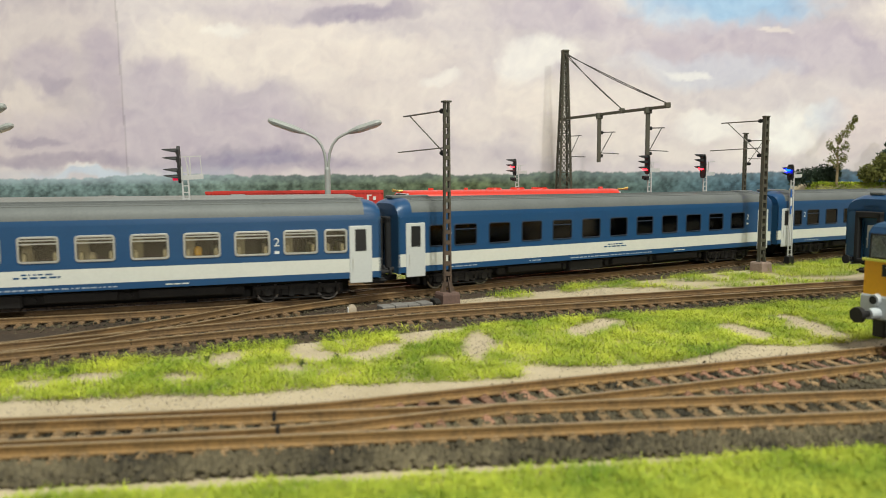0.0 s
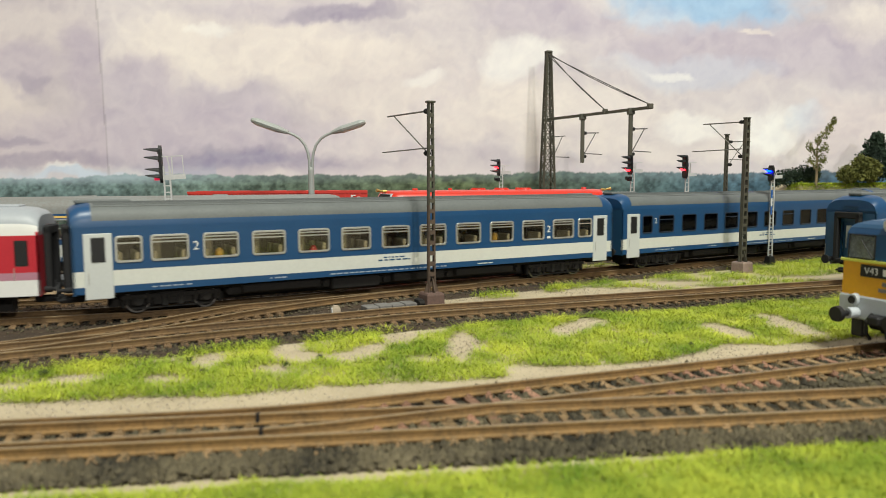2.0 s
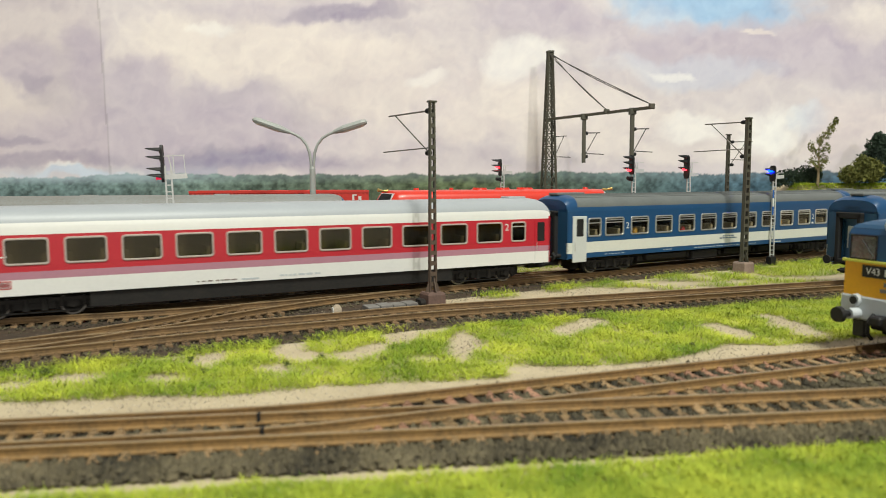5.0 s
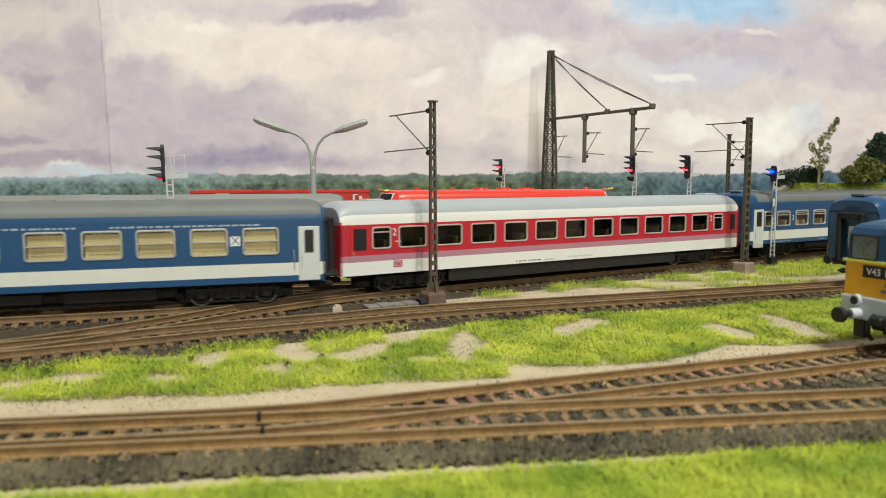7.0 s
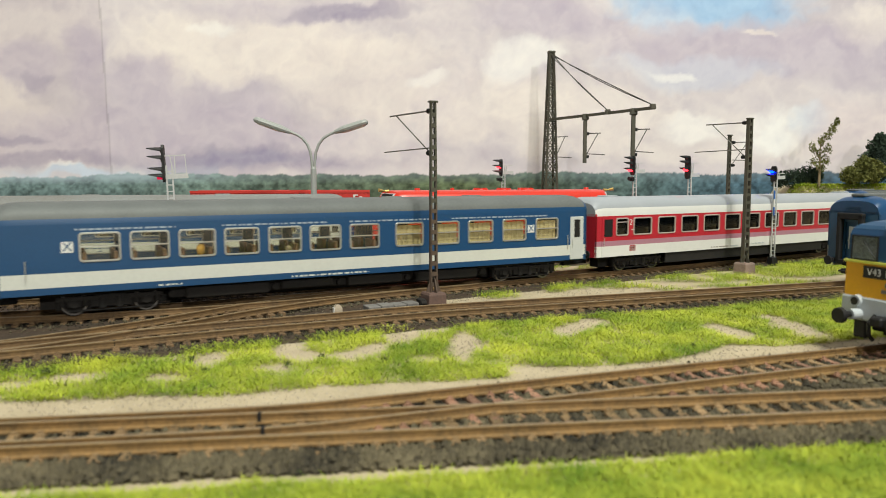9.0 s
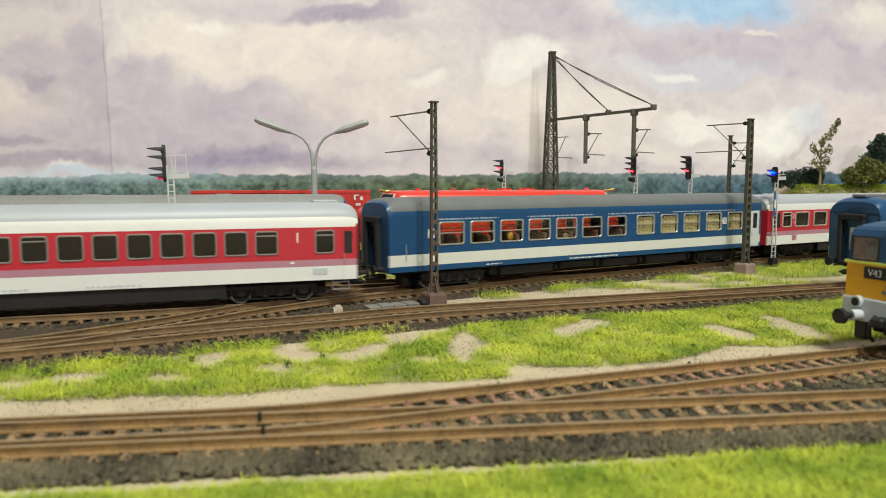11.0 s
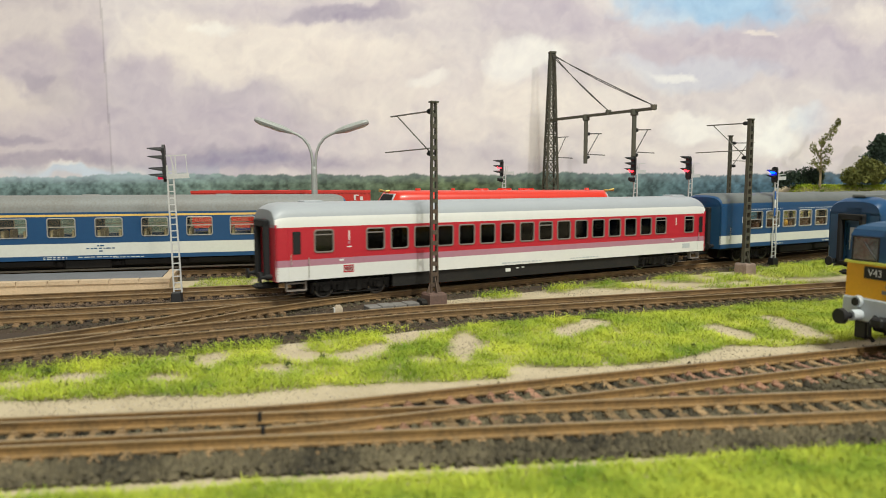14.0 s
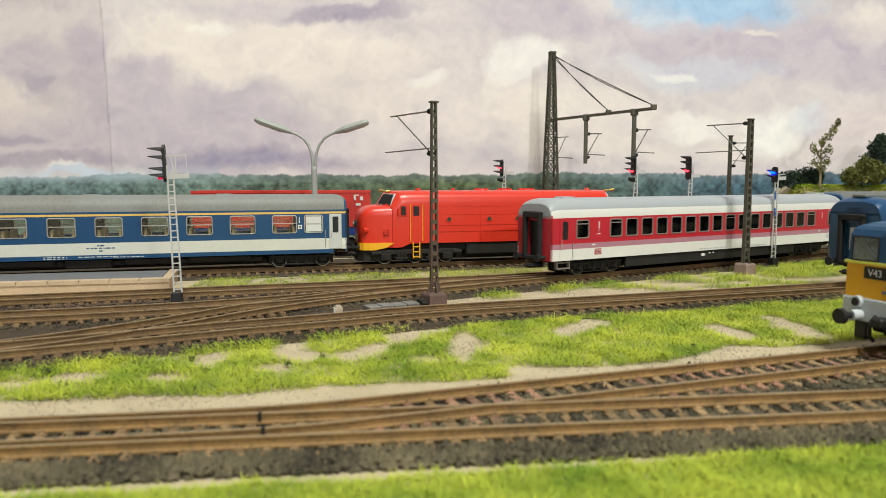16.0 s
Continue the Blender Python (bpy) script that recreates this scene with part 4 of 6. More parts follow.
PRINT_BLUE = material("pale_blue_print", (0.36, 0.42, 0.50), 0.5, bump=0.0)
BIG = [k * 22.0 for k in range(-5, 6)]
SPEC_SILVER = dict(gutter=38.6, wz=(23.6, 34.3), mats=[BLUE, CREAM], roof=[ROOF_GREY, BLUE], edge=40.6, ribs=True, corridor=True, end=BLUE_DARK, frame=SILVER, seat=SEAT, rim=0.72,
                   bands=[(10.6, 13.6, 0), (13.6, 20.2, 1), (20.2, 23.6, 0), (23.6, 34.3, 0), (34.3, 38.8, 0)],
                   wins=[(c, 15.2, 0.74, 0.88) for c in BIG] + [(-126.6, 10.2, 0.74), (126.6, 10.2, 0.74)],
                   doors=[(-138.6, 11.0, DOOR_GREY, 8.2, 36.0, 5.6), (138.6, 11.0, DOOR_GREY, 8.2, 36.0, 5.6)],
                   text=[("2", -99.0, 29.0, 5.6, WHITE), ("2", 99.0, 29.0, 5.6, WHITE)],
                   plates=[(99, 24.4, 2.2, 1.3, WHITE)],
                   print=[(-10, 8, 16.8, BLUE, 0.7), (-7, 5, 18.2, BLUE, 0.6), (-36, 30, 11.6, PRINT_BLUE, 0.6), (50, 60, 11.6, CREAM, 0.6), (-118, -100, 11.8, PRINT_BLUE, 0.5), (-66, -58, 11.8, PRINT_BLUE, 0.6)],
                   vents=[(-135, 22, 49.9), (136, 14, 49.3)], figures=[(64, 26, FIG_YELLOW), (-43, 24, FIG_RED), (-88, 25, FIG_YELLOW), (20, 25, SEAT)])
SPEC_PLAIN = dict(SPEC_SILVER, frame=FRAME_DARK, rim=0.4, dark=True, seat=SEAT_DARK, wins=[(c + 1.6, 13.6) if i % 3 else (c + 1.6, 13.6, 0.76) for i, c in enumerate(BIG)] + [(-126.0, 8.4)], figures=[],
                  text=[("2", -118.5, 31.0, 5.0, WHITE), ("2", 122.0, 31.0, 5.0, WHITE)], plates=[(122.0, 26.6, 2.0, 1.2, WHITE)])
RED_DOOR = [(10.3, 17.0, WHITE), (17.0, 20.2, MAUVE), (20.2, 35.2, RED)]
RED_BANDS = [(10.3, 17.0, 1), (17.0, 20.2, 2), (20.2, 23.4, 0), (23.4, 33.9, 0), (33.9, 35.6, 0)]
SPEC_RED_TWO = dict(gutter=35.5, top=47.2, half=151, wz=(23.4, 33.9), mats=[RED, WHITE, MAUVE], roof=[ROOF_LIGHT, WHITE], edge=40.0, end=RED, end_door=BLACK, frame=FRAME_PALE, rim=0.6, dark="half", corridor=True, seat=SEAT, skirt=True,
                    bands=RED_BANDS, wins=[(c * 22.15 / 22.0, 15.8, 0.999) if 0 < i < 10 else (c * 22.15 / 22.0, 15.8) for i, c in enumerate(BIG)] + [(-128.6, 10.0, 0.78), (129.5, 9.0, 0.78)],
                    doors=[(-140.6, 10.6, RED_DOOR, 10.3, 35.2, 7.0), (144.5, 8.0, RED_DOOR, 10.3, 35.2, 5.0)],
                    text=[("2", -121.4, 31.2, 5.4, WHITE), ("2", 121.8, 31.2, 5.4, WHITE)],
                    plates=[(-119.4, 26.6, 3.2, 0.5, WHITE), (-119.4, 15.0, 5.2, 3.4, RED), (-119.4, 15.0, 4.4, 2.6, WHITE), (-119.4, 15.0, 3.4, 1.5, RED), (-20, 11.6, 8, 0.8, LOCO_GREY)],
                    print=[(-44, -26, 11.4, FRAME_GREY, 0.6), (-6, 14, 11.8, LOCO_GREY, 0.9)], vents=[(136, 12, 48.1), (-126, 10, 47.9)], steps=[])
SPEC_RED_ONE = dict(SPEC_RED_TWO, dark=True, seat=SEAT_DARK, corridor=False, frame=FRAME_GREY, rim=0.5, wins=[(-98.0 + 13.63 * k, 9.7, 0.82) if k in (0, 8, 15) else (-98.0 + 13.63 * k, 9.7) for k in range(16)] + [(-125.4, 9.4, 0.80), (133.4, 8.6, 0.80)],
                    doors=[(-139.2, 8.0, RED_DOOR, 11.0, 35.2, 4.0), (144.6, 5.4, RED_DOOR, 11.0, 35.2, 3.6)], half=149.5,
                    text=[("1", -112.4, 30.6, 6.8, WHITE), ("1", 120.6, 30.6, 6.8, WHITE)],
                    plates=[(-112.4, 25.4, 2.6, 0.5, WHITE), (-112.4, 27.4, 1.0, 1.2, MAUVE), (-116.4, 19.0, 2.4, 1.0, WHITE), (-112.8, 14.6, 5.4, 3.6, RED), (-112.8, 14.6, 4.4, 2.6, WHITE), (-112.8, 14.6, 3.4, 1.5, RED), (118, 19, 2, 1.0, WHITE), (131, 14.5, 7, 3, LOCO_GREY)],
                    print=[(-20, 8, 11.2, LOCO_GREY, 0.8), (30, 52, 11.2, LOCO_GREY, 0.7)], steps=[(-139.2, 9.5), (141, 8)], step_mat=FRAME_GREY, skirt_marks=[(-15, 7.4, 3.4, 1.9), (-8.5, 8.2, 1.7, 0.7), (-4.6, 8.4, 1.7, 0.7)], bars=[(-133.4, 11.5, 21.0)])
DINER_WINS = [-120.4, -100.6, -80.7, -60.9, -40.6, -20.4, 0.2, 25.2, 47.0, 68.6, 90.9, 113.5]
SPEC_DINER = dict(gutter=39.4, half=150.5, wz=(23.8, 35.6), mats=[BLUE, CREAM], roof=[ROOF_GREY, BLUE], edge=40.8, end=BLUE_DARK, frame=SILVER, rim=0.62, seat=WOOD,
                  bands=[(10.5, 13.4, 0), (13.4, 19.4, 1), (19.4, 23.8, 0), (23.8, 35.6, 0), (35.6, 39.6, 0)],
                  wins=[(c + 8.0 - 0.2, 15.4, 0.52) for c in DINER_WINS], doors=[(143.2, 9.8, DOOR_GREY, 10.8, 36.2, 4.4)], roof_end=1.2, curtains=[33.2, 55.0, 76.4, 98.7, 121.3],
                  bars=[(-140.5, 16.5, 25.0), (136.2, 17.0, 25.5)], plates=[(-125.0, 30.0, 4.6, 4.6, WHITE), (110.0, 30.0, 4.4, 4.4, WHITE)], text=[("X", -125.0, 30.0, 5.4, BLUE), ("X", 110.0, 30.0, 5.2, BLUE)],
                  print=[(-122, -82, 36.9, PRINT_BLUE, 0.75), (-62, -12, 36.9, PRINT_BLUE, 0.75), (0, 46, 36.9, PRINT_BLUE, 0.75), (58, 122, 36.9, PRINT_BLUE, 0.75), (-30, 10, 11.2, CREAM, 0.8), (-90, -80, 11.3, CREAM, 0.7)],
                  figures=[(-71, 26.5, FIG_YELLOW), (-30, 24, SEAT)], vents=[(-20, 9, 49.2), (30, 9, 49.2), (80, 9, 49.2)])
REAR_WINS = [97.5 - 26.5 * k for k in range(9)]
SPEC_FIRST = dict(gutter=38.3, half=139, wz=(23.6, 34.8), mats=[BLUE, CREAM, YELLOW_LINE], roof=[ROOF_OLD, BLUE], edge=39.0, end=BLUE_DARK, frame=SILVER, rim=0.42, seat=SEAT_OLIVE, roof_end=1.2,
                  bands=[(9.6, 12.2, 0), (12.2, 19.6, 1), (19.6, 23.6, 0), (23.6, 34.8, 0), (34.8, 36.0, 0), (36.0, 37.3, 2), (37.3, 38.6, 0)],
                  wins=[(c + 0.6, 15.2, 0.55) for c in REAR_WINS] + [(117.0, 11.6, 0.52)], doors=[(131.4, 8.2, DOOR_GREY, 12.5, 35.6, 4.0)],
                  text=[("1", 107.6, 31.6, 5.8, WHITE)], plates=[(108.0, 27.4, 2.6, 2.6, WHITE), (108.0, 27.4, 1.6, 1.2, BLUE), (117.0, 29.2, 10.2, 10.0, FROSTED), (136.8, 16.6, 2.0, 4.2, WHITE)],
                  print=[(-15, -11, 17.6, BLUE_DARK, 0.7), (-21, -5, 16.0, BLUE_DARK, 0.7), (-14, -12, 14.3, BLUE_DARK, 0.7), (-45, -32, 11.0, CREAM, 0.5), (-45, -32, 10.1, CREAM, 0.4), (-26, -4, 10.8, CREAM, 0.5), (-6, 12, 10.4, CREAM, 0.5)], bars=[(124.6, 14.5, 25.0)], vents=[(60, 10, 49.2), (-20, 10, 49.2)])
SPEC_SIDING = dict(SPEC_PLAIN, end_door=BLUE_DARK, end_pane=True)

# the moving train, from its tail: name, spec, label, distance of its middle from that of the silver-framed coach
TRAIN = [
    ("express_coach", SPEC_RED_ONE, "red and white first-class coach with light grey roof", -942.8),
    ("dining_car", SPEC_DINER, "blue dining car with white stripe and silver-framed windows", -626.3),
    ("express_coach", SPEC_RED_TWO, "red and white second-class coach with mauve stripe", -314.3),
    ("passenger_coach", SPEC_SILVER, "blue second-class coach with silver-framed windows", 0.0),
    ("passenger_coach", SPEC_PLAIN, "blue second-class coach with dark tinted windows", 306.2),
    ("passenger_coach", SPEC_PLAIN, "blue second-class coach with dark tinted windows", 612.3),
]
# where the middle of the silver-framed coach lies on the main track, by seconds
PLACE = [(0.0, -201.6), (0.5, -160.9), (1.0, -118.4), (1.5, -77.6), (2.0, -34.4), (2.5, 8.3), (3.0, 52.6), (3.5, 95.4), (4.0, 140.2), (4.2, 157.0), (6.5, 354.4), (7.0, 397.6), (7.5, 438.9), (8.0, 481.5),
         (8.5, 522.0), (9.0, 564.4), (9.2, 581.6), (11.3, 760.2), (11.5, 777.0), (12.0, 818.8), (12.5, 860.9), (13.0, 904.8), (13.5, 948.7), (14.0, 991.6), (14.5, 1032.4), (15.5, 1115.6), (16.0, 1156.4)]


def train_at(t):
    return float(np.interp(t, [g[0] for g in PLACE], [g[1] for g in PLACE]))


def on_main(s):
    a, b = main_way(s - 109)[0], main_way(s + 109)[0]
    d = b - a
    c = (a + b) / 2
    return pose(c.x * MM, c.y * MM, 0, 0, 0, math.degrees(math.atan2(d.y, d.x)))


MOVING = [(coach(n, spec, lab, (0, 0, 0), 0, True), off) for n, spec, lab, off in TRAIN]
REAR_TURN, SECOND_TURN, BRANCH_TURN = 15.8, 18.0, 18.85


def on_line(y0, turn, s):
    a = radians(turn)
    return (s * math.cos(a), y0 + s * math.sin(a), 0)


coach("passenger_coach", SPEC_FIRST, "blue and white first-class coach with yellow line, standing", on_line(512.5, REAR_TURN, -210.9), REAR_TURN)
coach("passenger_coach", SPEC_SIDING, "blue coach with open gangway, standing on the second track", on_line(320.2, SECOND_TURN, 240 + 148.5), SECOND_TURN)


# ---- locomotives ----
def diesel_locomotive(at, turn):
    """A red diesel with a rounded nose at either end."""
    root = thing("diesel_locomotive", at, turn, "bright red diesel locomotive with rounded nose and yellow trim", "locomotive")
    nose = [(106.0, 6.5, 15.5, 27.0), (105.2, 10.6, 13.6, 34.0), (103.0, 13.4, 12.4, 38.0), (99.5, 14.9, 12.0, 40.1), (95.0, 15.6, 12.0, 41.0), (86.0, 16.5, 12.0, 41.4), (76.0, 16.9, 12.2, 41.4)]
    cab = [(91.8, 17.1, 12.0, 41.6), (86.8, 17.1, 12.0, 49.2), (85.2, 17.1, 12.2, 50.5), (80.0, 17.1, 14.4, 50.9), (60, 17.1, 14.6, 51.0)]

    def section(x, hw, z0, z1):
        ring = []
        for i in range(17):
            a = math.pi * i / 16
            c, s = math.cos(a), math.sin(a)
            shoulder = 0.74
            ring.append((x, hw * abs(c) ** 0.42 * (1 if c >= 0 else -1), z0 + (z1 - z0) * (shoulder + (1 - shoulder) * s ** 0.8)))
        return [(x, hw * 0.98, z0)] + ring + [(x, -hw * 0.98, z0)]
    bm = bmesh.new()
    def swept(x, hw, z0, z1, e):
        """A section of the cab front, its sides swept back behind the bonnet."""
        k = 0.5 * min(1.0, max(0.0, (abs(x) - 60) / 20))
        return [(e * (abs(px) - k * abs(py)), py, pz) for px, py, pz in section(x, hw, z0, z1)]
    loft(bm, [swept(x, *r, -1) for x, *r in cab] + [swept(x, *r, 1) for x, *r in reversed(cab)])
    me = finish(bm, "body", LOCO_RED, smooth=True)
    me.set_sharp_from_angle(angle=radians(28))
    part("body", me, None, root)
    for e in (-1, 1):
        bm = bmesh.new()
        loft(bm, [section(e * x, *r) for x, *r in nose])
        me = finish(bm, "bonnet", LOCO_RED, smooth=True)
        me.set_sharp_from_angle(angle=radians(40))
        part("bonnet", me, None, root, "rounded red bonnet")
        bm = bmesh.new()
        loft(bm, [[(e * x, y, z) for x, y in ((106.5, -6.5), (103, -12.5), (92, -14.5), (88, -14.5), (88, 14.5), (92, 14.5), (103, 12.5), (106.5, 6.5))] for z in (2.6, 10.6)])
        part("pilot", bm, UNDER, root, "black pilot below the apron")
    y = -17.1
    for s in (-1, 1):
        for e in (-1, 1):
            # yellow apron round the nose
            bm = bmesh.new()
            rings = [[(e * x, s * (hw + 0.25), z) for z in (10.4, top)] + [(e * x, s * (hw - 0.5), z) for z in (top, 10.4)] for x, hw, top in ((106.1, 7, 15.4), (105.4, 10.9, 15.4), (103.2, 13.7, 15.4), (99.5, 15.2, 15.4), (96, 16.0, 15.4), (88, 16.6, 15.4), (83, 17.15, 15.4))]
            for ring, k in zip(rings, (0, 0, 0, 0, 0, 1.6, 4.4)):
                ring[0] = (ring[0][0], ring[0][1], ring[0][2] + k)
                ring[3] = (ring[3][0], ring[3][1], ring[3][2] + k)
            loft(bm, rings)
            part("apron", bm, LOCO_YELLOW, root, "yellow apron")
            # slanted windscreen half
            def on_screen(v, k, out):
                return (e * (91.8 - 5.0 * k - 0.5 * v + out), s * v, 41.9 + 7.4 * k - 0.20 * v * (1 - k))
            for name, v0, v1, k0, k1, out, mat, parent in (("windscreen", 1.4, 14.2, 0.05, 0.95, 0.45, LOCO_GREY, root), ("pane", 1.9, 13.7, 0.09, 0.90, 0.65, BLACK, None)):
                bm = bmesh.new()
                loft(bm, [[on_screen(v, k, o) for v, k in ((v0, k0), (v1, k0), (v1 - 1.6, k1), (v0, k1))] for o in (-1.5, out)])
                w = part(name, bm, mat, parent or w)
            # side windows, door, handrails and ladder
            for x, wd, z0, z1 in ((76.0, 3.4, 34.0, 40.4), (66.9, 4.4, 33.6, 40.4)):
                bm = bmesh.new()
                box(bm, e * x - wd / 2 - 0.5, e * x + wd / 2 + 0.5, s * 17.25 - 0.2, s * 17.25 + 0.2, z0 - 0.5, z1 + 0.5, 0.3)
                w = part("window", bm, LOCO_RED, root)
                bm = bmesh.new()
                box(bm, e * x - wd / 2, e * x + wd / 2, s * 17.4 - 0.15, s * 17.4 + 0.15, z0, z1, 0.2)
                part("pane", bm, BLACK, w)
            bm = bmesh.new()
            box(bm, e * 66.9 - 4.0, e * 66.9 + 4.0, s * 17.2 - 0.2, s * 17.2 + 0.2, 15, 42, 0.2)
            part("door", bm, LOCO_RED, root)
            for x in (71.2, 62.6):
                bm = bmesh.new()
                tube(bm, (e * x, s * 18.1, 16.0), (e * x, s * 18.1, 41.5), 0.32, seg=6)
                for z in (16.5, 41):
                    tube(bm, (e * x, s * 18.1, z), (e * x, s * 17, z), 0.3, seg=6)
                part("handrail", bm, LOCO_YELLOW, root)
            bm = bmesh.new()
            for x in (64.6, 69.2):
                box(bm, e * x - 0.35, e * x + 0.35, s * 17.4 - 0.35, s * 17.4 + 0.35, 4.6, 15.5)
            for z in (5, 8.5, 12):
                box(bm, e * 66.9 - 2.4, e * 66.9 + 2.4, s * 17.4 - 0.7, s * 17.4 + 0.7, z, z + 0.6)
            part("ladder", bm, LOCO_YELLOW, root)
            bm = bmesh.new()
            box(bm, e * 79.6 - 0.5, e * 79.6 + 0.5, s * 18.4 - 0.9, s * 18.4 + 0.9, 34.5, 39.0, 0.3)
            beam(bm, (e * 79.6, s * 17.0, 38.0), (e * 79.6, s * 18.4, 38.0), 0.5, 0.5)
            part("mirror", bm, LOCO_RED, root)
            # nose lamps
            bm = bmesh.new()
            tube(bm, (e * 100.5, s * 13.2, 24.0), (e * 103.6, s * 14.8, 24.0), 2.0, seg=14)
            part("marker_lamp", bm, LOCO_RED, root)
            for k, z in enumerate((21.5, 23, 24.5)):
                bm = bmesh.new()
                box(bm, e * 88 - 2.0, e * 88 + 2.0, s * 17.1 - 0.25, s * 17.1 + 0.25, z, z + 0.7)
                part("louvre", bm, LOCO_RED, root)
        for x in (-43.3, -13.6, 7.9, 43.3):
            bm = bmesh.new()
            tube(bm, (x, s * 16.9, 31), (x, s * 17.5, 31), 2.1, seg=18)
            w = part("porthole", bm, LOCO_RED, root)
            bm = bmesh.new()
            tube(bm, (x, s * 17.4, 31), (x, s * 17.65, 31), 1.5, seg=16)
            part("pane", bm, LEAF_DARK, w)
        for z in (39.8, 34.2, 26.8, 22.4):
            bm = bmesh.new()
            box(bm, -58, 58, s * 17.1 - 0.12, s * 17.1 + 0.12, z, z + 0.25)
            part("body_seam", bm, LOCO_RED, root)
        for x in (-20, 24):
            bm = bmesh.new()
            box(bm, x - 0.12, x + 0.12, s * 17.1 - 0.12, s * 17.1 + 0.12, 15, 40)
            part("body_seam", bm, LOCO_RED, root)
    for e in (-1, 1):
        bm = bmesh.new()
        box(bm, min(e * 102, e * 107.6), max(e * 102, e * 107.6), -4.0, 4.0, 25.6, 30.2, 0.6)
        lamp = part("headlight", bm, BLACK, root)
        bm = bmesh.new()
        tube(bm, (e * 107.4, 0, 27.9), (e * 108.0, 0, 27.9), 1.8, seg=12)
        part("lens", bm, LAMP_LENS, lamp)
        bm = bmesh.new()
        tube(bm, (e * 86, -5, 50.4), (e * 90.5, -6.4, 51.2), 0.5, 1.2, seg=10)
        tube(bm, (e * 83, -5, 50.6), (e * 86, -5, 50.4), 0.9, seg=8)
        part("horn", bm, BRASS, root)
        buffers(root, e * 104.5, e)
    for x, r in ((-62, 2.2), (-36, 1.6), (16, 1.8), (70, 2.0)):
        bm = bmesh.new()
        tube(bm, (x, -2, 50.4), (x, -2, 52.4), r, r * 0.85, seg=12)
        part("roof_vent", bm, LOCO_RED, root)
    for x in (-14, 4, 22):
        bm = bmesh.new()
        tube(bm, (x, 0, 50.4), (x, 0, 51.8), 6.0, 5.4, seg=20)
        for k in range(4):
            box(bm, -5, 5, -0.4, 0.4, 51.6, 52.3, 0, 0, Matrix.Translation((x, 0, 0)) @ Matrix.Rotation(k * math.pi / 4, 4, "Z"))
        part("roof_fan", bm, LOCO_RED, root)
    bm = bmesh.new()
    box(bm, -96, 96, -12, 12, 9, 14.5)
    box(bm, -92, 92, -5.5, 5.5, 2.4, 9.2)
    box(bm, -30, 36, -15.6, 15.6, 5.6, 14.6, 1.0)
    part("fuel_tank", bm, UNDER, root, "grey-black fuel tank and frame")
    for cx in (-66, 66):
        b = part("bogie", shared("bogie", bogie_mesh), None, root, at=(cx, -0.5, 0))
        bm = bmesh.new()
        for s in (-1, 1):
            box(bm, -30, 30, s * 14.6 - 0.8, s * 14.6 + 0.8, 7.0, 10.4, 0.5)
            for x in (-11, 11):
                box(bm, x - 4.6, x + 4.6, s * 15.0 - 0.7, s * 15.0 + 0.7, 3.4, 5.2, 0.4)
                for q in (-2.4, 0.0, 2.4):
                    tube(bm, (x + q, s * 15.0, 4.8), (x + q, s * 15.0, 9.0), 1.0, seg=8)
            for x in (-29, 29):
                tube(bm, (x - 3.2, s * 15.2, 8.2), (x + 3.2, s * 15.2, 8.2), 1.5, seg=10)
            for x in (-22, 0, 22):
                box(bm, x - 3.6, x + 3.6, s * 15.2 - 1.0, s * 15.2 + 1.0, 3.0, 8.0, 0.6)
                tube(bm, (x, s * 16.0, 5.4), (x, s * 17.0, 5.4), 1.9, seg=12)
        part("bogie_frame", bm, UNDER, b)
        for dx in (-22, 0, 22):
            part("wheelset", shared("wheelset", wheelset_mesh), None, b, at=(dx, 0, 5.35))
    return root


